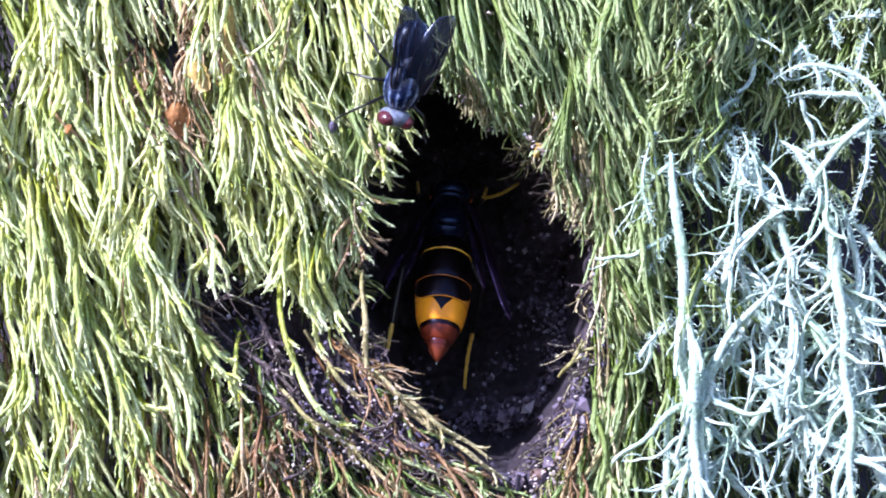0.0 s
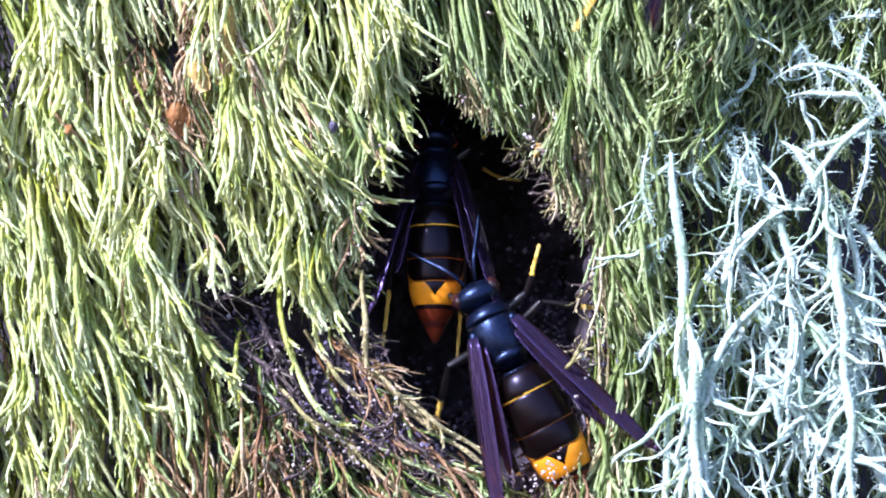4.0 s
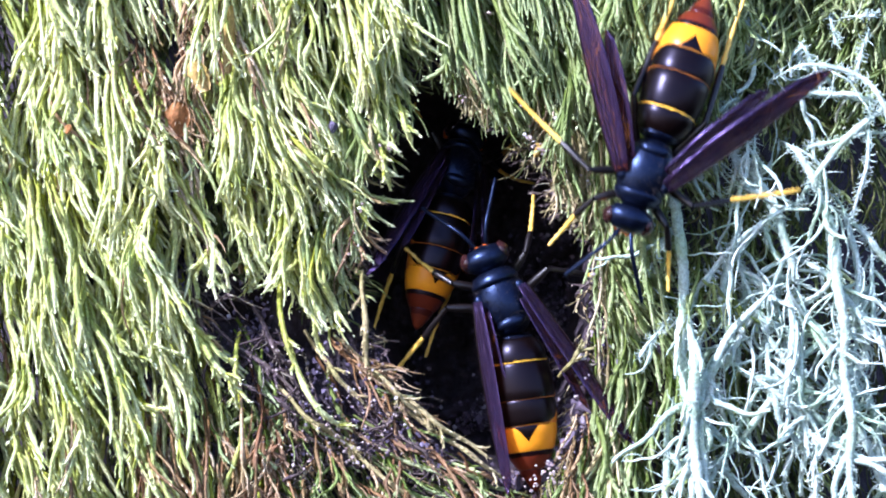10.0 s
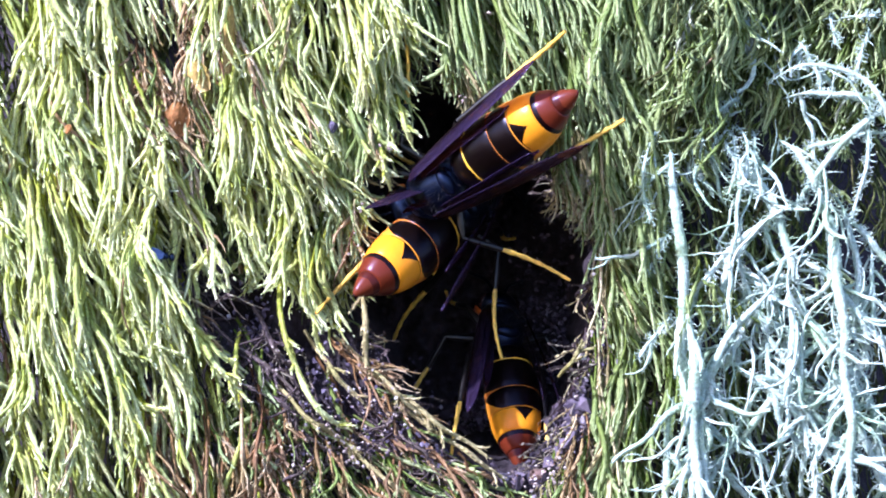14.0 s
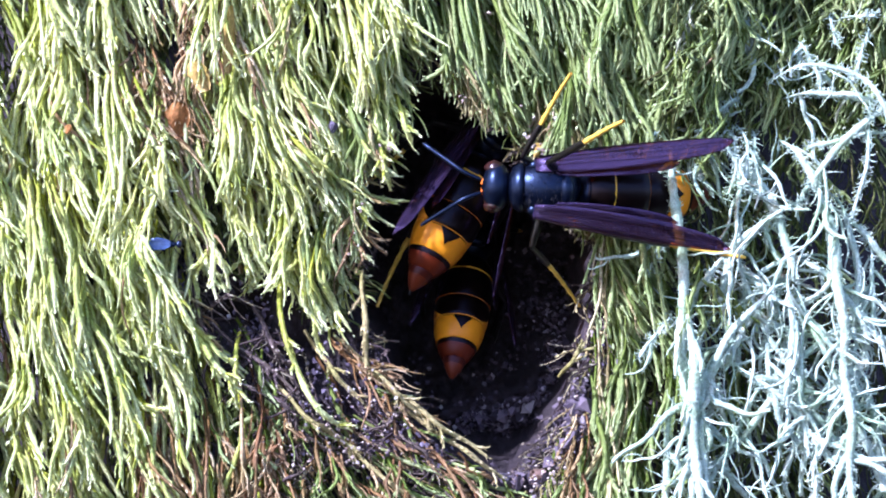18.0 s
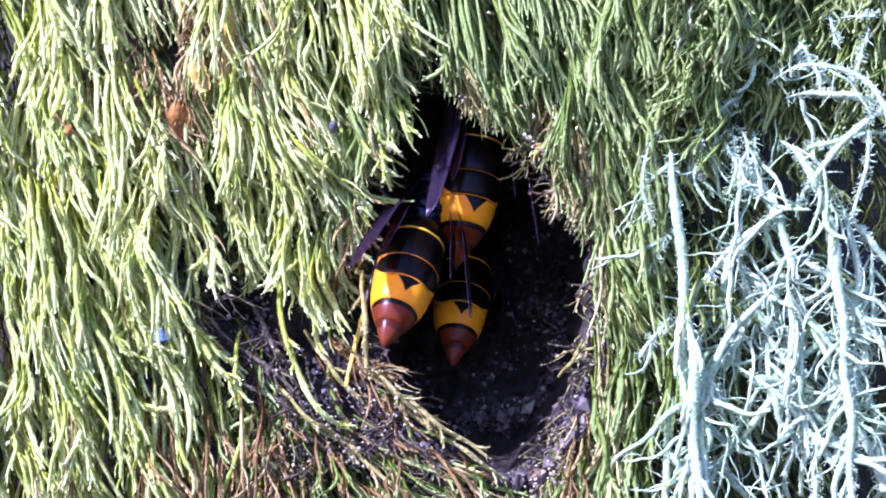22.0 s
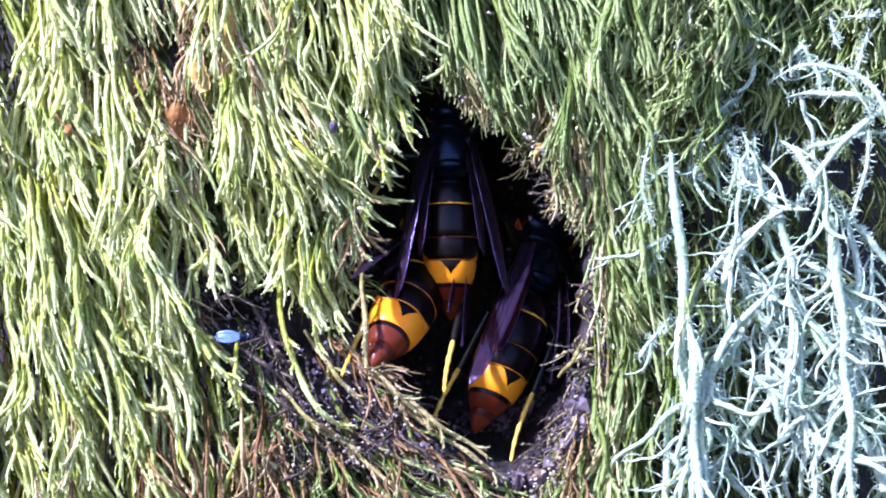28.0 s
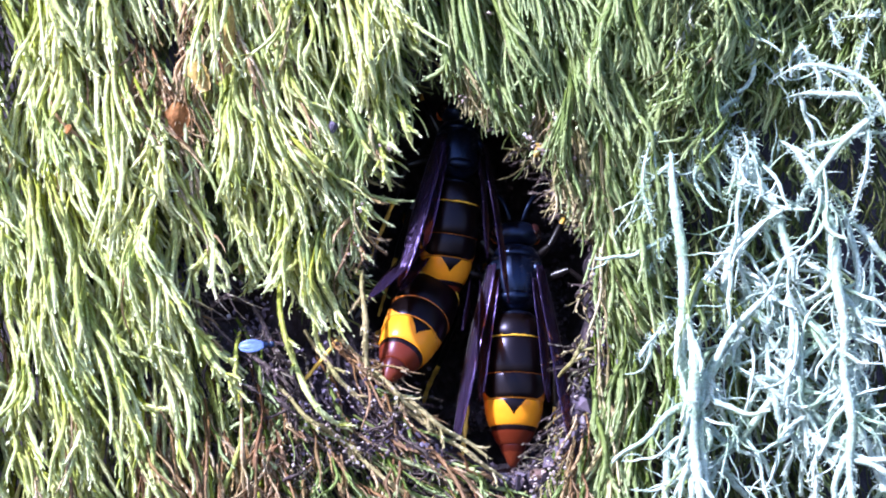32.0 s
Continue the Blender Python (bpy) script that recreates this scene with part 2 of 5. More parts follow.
def leaflets(paths, radii, rings, per, size):
    """Tiny pointed leaves set along strands: kites that lean forward off the surface."""
    n = len(paths)
    tan = np.gradient(paths, axis=1)
    tan /= np.linalg.norm(tan, axis=2, keepdims=True) + 1e-12
    a = np.cross(tan, np.array([0.13, 1.0, 0.09]))
    a /= np.linalg.norm(a, axis=2, keepdims=True) + 1e-9
    b = np.cross(tan, a)
    k = np.tile(np.asarray(rings), per)
    p, t, a, b, r = paths[:, k], tan[:, k], a[:, k], b[:, k], radii[:, k][..., None]
    p = p + t * rng.uniform(-0.5, 0.5, (n, len(k), 1)) * np.linalg.norm(paths[:, 2:3] - paths[:, 1:2], axis=2)[..., None]
    w = rng.uniform(0, 6.283, (n, len(k), 1))
    out = np.cos(w) * a + np.sin(w) * b
    side = np.cross(t, out)
    z = size * UNIT * rng.uniform(0.6, 1.3, (n, len(k), 1))
    root, mid, tip = p + out * r * 0.7, p + out * (r * 1.15) + t * z * 0.5, p + out * (r * 1.1 + z * 0.34) + t * z * 1.15
    verts = np.stack([root, mid + side * z * 0.30, tip, mid - side * z * 0.30], axis=2).reshape(-1, 3)
    quads = np.arange(len(verts)).reshape(-1, 4)
    uv = np.repeat(np.stack([np.broadcast_to(k / (paths.shape[1] - 1), (n, len(k))), np.zeros((n, len(k)))], -1).reshape(-1, 2), 4, axis=0)
    return verts, quads, uv


def joined(name, pieces):
    vs, fs, us, off = [], [], [], 0
    for v, f, u in pieces:
        vs.append(v), fs.append(f + off), us.append(u)
        off += len(v)
    v, u = np.concatenate(vs), np.concatenate(us)
    f = np.concatenate(fs)
    me = bpy.data.meshes.new(name)
    me.vertices.add(len(v))
    me.vertices.foreach_set("co", v.astype(np.float32).ravel())
    me.loops.add(f.size)
    me.loops.foreach_set("vertex_index", f.astype(np.int32).ravel())
    me.polygons.add(len(f))
    me.polygons.foreach_set("loop_start", np.arange(0, f.size, f.shape[1], dtype=np.int32))
    me.update(calc_edges=True)
    layer = me.uv_layers.new(name="UVMap")
    layer.data.foreach_set("uv", u[f.ravel()].astype(np.float32).ravel())
    me.polygons.foreach_set("use_smooth", np.ones(len(f), dtype=bool))
    me.validate()
    return me


# ---- the trunk face with its hollow ----
rng = np.random.default_rng(7)


def hollow(u, v):
    """Distance from the hollow's middle: below 1 inside its mouth."""
    dv = (v - 488) / 352
    up = np.maximum(0, -dv)
    wide = (196 * (1 + 0.02 * dv) + 8 * np.sin(v / 19 + u / 60)) * (1 - 0.62 * np.minimum(up, 1) ** 3.5)
    wide = wide + 17 * (1 + np.tanh((u - 850) / 50)) * np.exp(-((v - 370) / 170) ** 2)
    wide = wide + 11 * (1 - np.tanh((u - 800) / 50)) * np.exp(-((v - 530) / 110) ** 2)
    return np.sqrt(dv ** 2 + ((u - 838 - 42 * dv + 50 * up ** 3 - 10 * np.sin(v / 31) - 5 * np.sin(v / 11)) / wide) ** 2)


def smooth_step(a, b, x):
    t = np.clip((x - a) / (b - a), 0, 1)
    return t * t * (3 - 2 * t)


WAVES = [(rng.uniform(-1, 1, 2), rng.uniform(0, 6.28)) for _ in range(14)]


def lumps(u, v, size):
    s = 0
    for i, (w, p) in enumerate(WAVES):
        s = s + np.sin((w[0] * u + w[1] * v) * 6.28 / size * (0.6 + 0.12 * i) + p)
    return s / 5


GAPS = ((335, 465, 34, 46), (445, 580, 36, 60), (540, 640, 46, 56), (595, 785, 60, 34), (258, 662, 34, 34), (1150, 640, 26, 90), (560, 380, 14, 46))


def bark_depth(u, v):
    d = 0.0042 + 0.0007 * lumps(u, v, 210) + 0.00025 * lumps(u, v, 48)
    d = d + 0.009 * smooth_step(1130, 1480, u) + 0.004 * smooth_step(1400, 1700, u)
    for gu, gv, ru, rv in GAPS:
        d = d + 0.0035 * np.exp(-(((u - gu) / ru) ** 2 + ((v - gv) / rv) ** 2))
    r = hollow(u, v)
    deep = 0.025 + 0.003 * lumps(u, v, 160) + 0.0012 * lumps(u, v, 40) + 0.0006 * lumps(v, u, 17)
    d = d + 0.0006 * lumps(v, u, 30) * smooth_step(1.25, 1.0, r)
    floor_rise = 0.007 * smooth_step(560, 800, v + 0.35 * (u - 825))
    return d + (deep - floor_rise) * smooth_step(1.03, 0.86, r)


def trunk():
    us, vs = np.linspace(-620, 2180, 520), np.linspace(-520, 1400, 360)
    U, V = np.meshgrid(us, vs)
    Y = bark_depth(U, V) + 0.00000004 * np.abs(U - 784) ** 2
    X, Z = (U - 784) * UNIT, (441 - V) * UNIT
    n, k = U.shape
    front = np.stack([X, Y, Z], -1).reshape(-1, 3)
    i, j = np.meshgrid(np.arange(n - 1), np.arange(k - 1), indexing="ij")
    a = (i * k + j).ravel()
    q = np.stack([a, a + k, a + k + 1, a + 1], -1)
    edge = np.concatenate([np.arange(k), np.arange(1, n) * k + k - 1, np.arange(k - 1)[::-1] + (n - 1) * k, (np.arange(1, n - 1) * k)[::-1]])
    back = front[edge].copy()
    back[:, 1] = 0.075
    m, e = n * k, len(edge)
    ids = np.arange(e)
    sides = np.stack([edge, np.roll(edge, -1), m + np.roll(ids, -1), m + ids], -1)
    plate = np.array([[m, m + k - 1, m + k + n - 2, m + 2 * k + n - 3]])
    faces = np.concatenate([q, sides, plate])
    uv = np.stack([U, V], -1).reshape(-1, 2) / 1000
    me = joined("trunk", [(np.concatenate([front, back]), faces, np.concatenate([uv, uv[edge]]))])
    me.materials.append(M_BARK)
    return tagged(new("tree_trunk", me), "dark rotten tree trunk with a deep hollow among the moss", "tree trunk", kind="structure")


trunk()

# ---- moss ----
# combing of the moss: plan u, v and the lean from straight down (degrees, + towards the right)
COMB = np.array([(40, 80, 9), (150, 300, 9), (260, 240, 15), (420, 150, 4), (500, 300, 12), (600, 140, 10), (615, 400, 4), (710, 130, 10),
                 (780, 60, 20), (900, 120, 6), (1000, 180, 9), (1075, 320, 10), (1115, 520, 20), (1035, 420, 3), (1085, 760, -4), (1150, 60, 2),
                 (1270, 110, -18), (130, 560, 13), (300, 600, 17), (240, 720, 14), (60, 780, 5), (450, 640, 12), (570, 640, 28), (660, 710, 48),
                 (780, 810, 50), (500, 820, 10), (390, 800, 10), (1000, 780, -8)], dtype=float)


def comb(u, v):
    w = 1 / ((u[:, None] - COMB[:, 0]) ** 2 + (v[:, None] - COMB[:, 1]) ** 2 + 2500) ** 1.6
    return (w @ COMB[:, 2]) / w.sum(1)


def patch(u, v, spots):
    s = 0
    for gu, gv, ru, rv in spots:
        s = s + np.exp(-(((u - gu) / ru) ** 2 + ((v - gv) / rv) ** 2))
    return s


THIN = ((335, 475, 52, 80), (450, 600, 62, 90), (540, 655, 84, 84), (620, 768, 80, 40), (690, 690, 90, 55), (668, 625, 50, 60), (800, 800, 110, 50), (258, 662, 55, 50), (1152, 640, 24, 160), (305, 240, 16, 120), (560, 390, 16, 50), (225, 90, 22, 60), (470, 560, 60, 50), (395, 560, 44, 50), (570, 610, 46, 46), (545, 50, 30, 70), (742, 60, 40, 90))
BROWN = ((314, 190, 13, 130), (235, 90, 14, 80), (440, 810, 70, 110), (650, 380, 16, 130), (1030, 640, 42, 220), (700, 760, 110, 50),
         (560, 850, 90, 60), (935, 240, 40, 40), (820, 140, 40, 40), (300, 850, 60, 60), (850, 850, 80, 40), (1010, 320, 36, 130), (960, 840, 70, 40))


def flat_depth(u, v):
    """The moss's own ground: the bark without the hollow."""
    d = 0.0042 + 0.009 * smooth_step(1130, 1480, u) + 0.004 * smooth_step(1400, 1700, u) + 0.0006 * lumps(u, v, 210)
    for gu, gv, ru, rv in GAPS:
        d = d + 0.0030 * np.exp(-(((u - gu) / ru) ** 2 + ((v - gv) / rv) ** 2))
    return d


def locks(u, v, length, bend, k=26):
    """Ways of the locks of moss, combed over the trunk from their roots: plan points, N x k."""
    phase, freq = rng.uniform(0, 6.28, len(u)), rng.uniform(0.5, 1.3, len(u))
    U, V = [u], [v]
    for i in range(k - 1):
        s = i / (k - 1)
        a = np.radians(comb(U[-1], V[-1])) + bend[0] + bend[1] * (s - 0.3) + 0.24 * np.sin(phase + freq * s * 6.28)
        U.append(U[-1] + np.sin(a) * length / (k - 1))
        V.append(V[-1] + np.cos(a) * length / (k - 1))
    return np.array(U).T, np.array(V).T


def moss_bed(name, label, box, count, mats, accept, length=(170, 420), lift=(0.0004, 0.0052), radius=(2.3, 4.6), each=11, spread=11, twig=0.9, curl=1.0, thin=0.92, withered=None, rim=1.03, leaves=2, sides=4, fan=30, begin=0.6):
    global rng
    u0, v0, u1, v1 = box
    rng = np.random.default_rng(int(1000 + 3 * u0 + 7 * v0 + 11 * u1 + v1))
    u, v = rng.uniform(u0, u1, count * 3), rng.uniform(v0, v1, count * 3)
    ok = (hollow(u, v) > rim) & (rng.uniform(0, 1, count * 3) < accept(u, v))
    ok &= rng.uniform(0, 1, count * 3) > 0.95 * np.clip(patch(u + 12, v + 70, GAPS), 0, 1)
    ok &= rng.uniform(0, 1, count * 3) > thin * np.clip(patch(u + 15, v + 90, THIN), 0, 1)
    u, v = u[ok][:count], v[ok][:count]
    n, kl = len(u), 26
    LU, LV = locks(u, v, rng.uniform(*length, n), (rng.normal(0, 0.11, n), rng.normal(0, 0.22, n)), kl)
    l_lift = lift[0] + (lift[1] - lift[0]) * rng.beta(0.9, 1.3, n)
    # strands of each lock
    m = n * each
    src = np.repeat(np.arange(n), each)
    k = 14
    s = np.linspace(0, 1, k)[None, :]
    start = rng.uniform(0, begin, m)
    run = np.minimum(rng.uniform(0.9 - begin, 0.9, m), 0.99 - start)

    def place(run):
        pos = (start[:, None] + run[:, None] * s) * (kl - 1)
        i = np.clip(pos.astype(int), 0, kl - 2)
        f = pos - i
        a = src[:, None]
        return LU[a, i] * (1 - f) + LU[a, i + 1] * f, LV[a, i] * (1 - f) + LV[a, i + 1] * f

    side, fan = rng.normal(0, spread, m), rng.normal(0, fan, m)
    ph, fr, am = rng.uniform(0, 6.28, m), rng.uniform(0.7, 1.9, m), rng.uniform(2, 12, m) * curl * 0.8
    hook = rng.normal(0, 15, m) * (rng.uniform(0, 1, m) < 0.35)

    def shaped(run):
        PU, PV = place(run)
        PU = PU + side[:, None] + fan[:, None] * s ** 1.5 + am[:, None] * np.sin(ph[:, None] + fr[:, None] * s * 6.28) * (0.3 + s) + hook[:, None] * s ** 4
        PV = PV - np.abs(hook[:, None]) * 0.5 * s ** 4
        return PU, PV

    PU, PV = shaped(run)
    inside = hollow(PU, PV) < rng.uniform(rim - 0.09, rim + 0.01, m)[:, None]
    inside |= patch(PU, PV, THIN) * thin > rng.uniform(0.25, 1.15, m)[:, None]
    first = np.where(inside.any(1), inside.argmax(1), k) / k
    keep = first > 0.25
    run = run * np.clip(first, 0.25, 1)
    PU, PV = shaped(run)
    rise = np.sin(np.clip(start[:, None] * 0.55 + s * 0.75, 0, 1) * np.pi * 0.66)
    own = rng.uniform(-0.0009, 0.0009, m)
    rise = rise * (0.6 + 0.4 * smooth_step(1.0, 1.4, hollow(PU, PV)))
    Y = flat_depth(PU, PV) + 0.0003 - l_lift[src][:, None] * rise - own[:, None] * rise + 0.0005 * np.sin(ph[:, None] * 3 + s * 7) - 0.0006 * rng.uniform(-0.5, 1, m)[:, None] * s ** 3
    rad = (radius[0] * 0.7 + (radius[1] - radius[0] * 0.7) * rng.beta(1.6, 1.5, m)) * UNIT
    dead = rng.uniform(0, 1, m) < (0.03 + 0.9 * np.clip(patch(PU[:, 7], PV[:, 7], BROWN), 0, 1) if withered is None else withered)
    # leafy strands: thicker towards the tip, in close knots
    taper = np.clip(0.7 + 0.75 * s - 1.05 * s ** 7, 0.10, None) * (1 + 0.13 * np.where(np.arange(k)[None, :] % 2 == 0, 1, -1))
    for flag, mat, kind in ((False, mats[0], "moss"), (True, mats[1], "withered_moss")):
        sel = np.where((dead == flag) & keep)[0]
        if len(sel) < 5:
            continue
        paths = np.stack([(PU[sel] - 784) * UNIT, Y[sel], (441 - PV[sel]) * UNIT], -1)
        R = rad[sel][:, None] * taper * (0.8 if flag else 1.0) * rng.uniform(0.72, 1.25, (len(sel), k))
        main = tubes(paths, R, sides)
        t = int(len(sel) * twig)
        pick, at = sel[rng.integers(0, len(sel), t)], rng.integers(4, 13, t)
        bu, bv, by = PU[pick, at], PV[pick, at], Y[pick, at]
        run_a = np.arctan2(PU[pick, at] - PU[pick, at - 2], PV[pick, at] - PV[pick, at - 2])
        lean = rng.choice((-1, 1), t) * rng.uniform(0.25, 0.8, t)
        bl, kk = rng.uniform(14, 62, t), 5
        q = np.linspace(0, 1, kk)[None, :]
        ang = run_a[:, None] + lean[:, None] * (1 - 0.7 * q)
        U = bu[:, None] + np.sin(ang) * bl[:, None] * q
        V = bv[:, None] + np.cos(ang) * bl[:, None] * q
        yy = by[:, None] - 0.0009 * q * rng.uniform(-0.4, 1, t)[:, None]
        twigs = tubes(np.stack([(U - 784) * UNIT, yy, (441 - V) * UNIT], -1), rad[pick][:, None] * 0.7 * np.clip(1 - 0.85 * q ** 4, 0.1, 1), 3)
        me = joined(kind, [main, twigs] + ([leaflets(paths, R, range(2, k), leaves, 7.5)] if leaves else []))
        me.materials.append(mat)
        tagged(new(kind, me), label if not flag else "withered brown moss strands hanging among the green", "moss", kind="stuff")


everywhere = lambda u, v: np.ones_like(u)
left = lambda u, v: np.where((u < 680) & (v < 0.6 * (900 - u) + 330), np.where((u > 530) & (v < 150), 0.4, 1.0), 0.15)
# a low bed with the shade of the gaps in its colour, then the long locks over it
moss_bed("moss", "low green moss close to the bark, gap shade in its dark colour", (-220, -320, 1180, 980), 380, (M_UNDER, M_UNDER), everywhere, (140, 280), (0.0, 0.0010), (1.8, 3.4), 10, 20, leaves=0, sides=3)
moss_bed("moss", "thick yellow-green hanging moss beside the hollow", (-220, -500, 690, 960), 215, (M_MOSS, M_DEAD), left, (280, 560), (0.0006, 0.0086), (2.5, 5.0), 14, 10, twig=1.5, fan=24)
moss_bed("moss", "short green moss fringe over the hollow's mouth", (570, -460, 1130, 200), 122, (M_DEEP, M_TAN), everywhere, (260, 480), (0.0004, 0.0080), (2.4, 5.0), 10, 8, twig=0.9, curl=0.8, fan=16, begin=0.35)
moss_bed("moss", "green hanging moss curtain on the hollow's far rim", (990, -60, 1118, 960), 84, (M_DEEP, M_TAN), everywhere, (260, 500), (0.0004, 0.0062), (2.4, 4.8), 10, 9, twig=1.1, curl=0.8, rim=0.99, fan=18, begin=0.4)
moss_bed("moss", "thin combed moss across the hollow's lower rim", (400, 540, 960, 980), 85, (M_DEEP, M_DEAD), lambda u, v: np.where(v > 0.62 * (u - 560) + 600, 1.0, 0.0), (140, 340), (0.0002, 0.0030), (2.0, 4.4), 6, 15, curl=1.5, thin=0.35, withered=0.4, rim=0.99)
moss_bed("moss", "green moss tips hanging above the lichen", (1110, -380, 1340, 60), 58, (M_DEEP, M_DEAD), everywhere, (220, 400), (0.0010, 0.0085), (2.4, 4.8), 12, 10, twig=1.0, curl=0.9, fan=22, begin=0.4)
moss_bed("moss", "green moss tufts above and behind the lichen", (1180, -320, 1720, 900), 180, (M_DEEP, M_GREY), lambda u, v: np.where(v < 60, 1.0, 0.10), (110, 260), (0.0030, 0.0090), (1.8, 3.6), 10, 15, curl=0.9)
# shade behind the lichen painted with the dark under-layer colour
moss_bed("moss", "dull green moss behind the lichen, its shade put into the colour", (1180, -320, 1760, 980), 300, (M_UNDER, M_GREY), lambda u, v: np.where(v < 60, 1.0, 0.5), (110, 260), (0.0004, 0.0075), (1.4, 3.4), 8, 18, curl=0.9, leaves=0, sides=3)
moss_bed("moss", "thick yellow-green hanging moss over the bark", (70, -160, 190, 110), 9, (M_MOSS, M_DEAD), everywhere, (240, 420), (0.001, 0.006), (2.4, 4.7), 15, 10)
# rootlets and debris where the bark shows
for box, count in (((296, 400, 356, 500), 7), ((405, 520, 480, 640), 8), ((470, 620, 600, 760), 10), ((560, 720, 760, 830), 11), ((640, 620, 760, 740), 9), ((225, 610, 275, 690), 5)):
    moss_bed("moss", "fine dark rootlets and dry fibres over bare bark", box, count, (M_ROOT, M_ROOT), everywhere, (70, 190), (0.0006, 0.0030), (0.9, 2.8), 6, 24, curl=1.8, thin=0.0, withered=0.5, leaves=1)
# fibres and dry moss that line the mouth of the hollow
for box, count in (((975, 280, 1040, 520), 12), ((1000, 460, 1050, 820), 24), ((870, 200, 960, 300), 9), ((640, 300, 675, 640), 7), ((880, 790, 1030, 880), 30)):
    moss_bed("moss", "dry fibres and old moss lining the hollow's mouth", box, count, (M_TAN, M_ROOT), everywhere, (60, 170), (0.0, 0.0010), (0.7, 2.2), 9, 15, curl=1.6, thin=0.0, withered=0.75, rim=0.94)
# withered streaks
for box, count in (((294, -200, 318, 160), 5), ((225, 40, 250, 220), 3), ((408, -200, 436, 140), 3), ((360, 660, 560, 900), 12), ((985, 300, 1030, 820), 10), ((628, 230, 650, 480), 8), ((560, 700, 690, 840), 4), ((575, 590, 650, 700), 3)):
    moss_bed("moss", "withered brown moss strands hanging in a streak", box, count, (M_DEEP, M_DEAD), everywhere, (170, 360), (0.003, 0.0070), (2.0, 4.0), 11, 8, curl=1.0, thin=0.0, withered=0.8)


# ---- beard lichen ----
# plan u, v of the root, lean at the root, curl over the length (degrees), length, radius (plan units), depth (mm)
STALKS = ((1186, 240, 4, -2, 690, 10, -2), (1210, 520, 3, 0, 440, 11, -3), (1226, 570, 4, -3, 400, 8, -2), (1202, 690, -20, 32, 230, 7, -1),
          (1382, 240, 46, -26, 110, 12, -1), (1442, 306, 15, -13, 330, 12, -1), (1478, 540, 10, -14, 420, 9, -1), (1392, 480, 5, -12, 240, 8, -1), (1290, 258, 46, -42, 270, 10, 0))
BOUGHS = ((1330, 165, -70, 75, 210, 6, 1), (1605, 150, -52, 12, 250, 8, -1), (1605, 228, -85, 12, 180, 5, 0), (1445, 348, -78, 55, 260, 6, -1), (1392, 486, -52, 34, 290, 8, -1),
          (1388, 480, -18, 26, 240, 6, 1), (1402, 490, 22, 5, 270, 6, 0), (1280, 632, 56, -22, 270, 6, 0), (1286, 655, -22, 32, 260, 7, 0), (1352, 688, -32, 8, 220, 6, 1),
          (1382, 645, 36, -4, 200, 6, 1), (1400, 448, 66, -50, 210, 9, 0))
WISPS = ((1470, 350, 48, -12, 210, 7, 3), (1512, 560, 6, -44, 180, 5, 0), (1538, 640, 8, 4, 280, 9, 4), (1362, 150, 130, -135, 300, 5, -2), (1385, 172, 100, -28, 170, 9, 1),
         (1542, 150, 0, -16, 240, 4, -1), (1476, -10, 8, 6, 85, 5, 6), (1280, 210, 32, -60, 140, 4, 0), (1302, 420, 10, 26, 250, 5, 1), (1172, 200, -28, 44, 200, 3.5, -2),
         (1204, 540, -42, 6, 120, 5, -1))
TWIGS = ((1300, -20, 20, -10, 110, 5, 3), (1338, -15, -12, 22, 130, 5, 4), (1486, 24, 86, 6, 66, 5, 2), (1405, 50, 42, -30, 120, 5, 4), (1560, 30, -30, 20, 120, 5, 3))
TUFTS = ((1262, 228, 40, -20, 120, 6, 0), (1310, 212, 20, -40, 120, 6, -1), (1342, 222, -12, 20, 120, 7, 0), (1238, 205, 10, -30, 110, 4, 0), (1200, 385, -32, 6, 110, 4, -1))
SPRAYS = ((1472, 330, 30, -44, 270, 7, 1), (1502, 600, 4, 20, 280, 9, 1), (1545, 410, 8, -30, 320, 6, 2), (1432, 560, -14, 30, 250, 7, 0), (1330, 380, -34, 44, 210, 8, 1), (1292, 415, 20, -34, 230, 6, 2), (1312, 590, -44, 54, 270, 7, -1), (1418, 640, 16, -22, 250, 6, 2))
BRANCHES = STALKS + BOUGHS + WISPS + TUFTS + SPRAYS + TWIGS


def crawl(u, v, y, lean, curl, length, k, wob):
    """A wandering branch: plan points and depths."""
    p, f = rng.uniform(0, 6.28, 2), rng.uniform(1.0, 2.6, 2)
    s = np.linspace(0, 1, k)
    ang = np.radians(lean + curl * s) + wob * np.sin(p[0] + f[0] * s * 6.28)
    step = length / (k - 1)
    U = u + np.concatenate([[0], np.cumsum(np.sin(ang[:-1]) * step)])
    V = v + np.concatenate([[0], np.cumsum(np.cos(ang[:-1]) * step)])
    Y = y + 0.0012 * wob * np.sin(p[1] + f[1] * s * 6.28) * length / 150
    return U, V, Y, ang


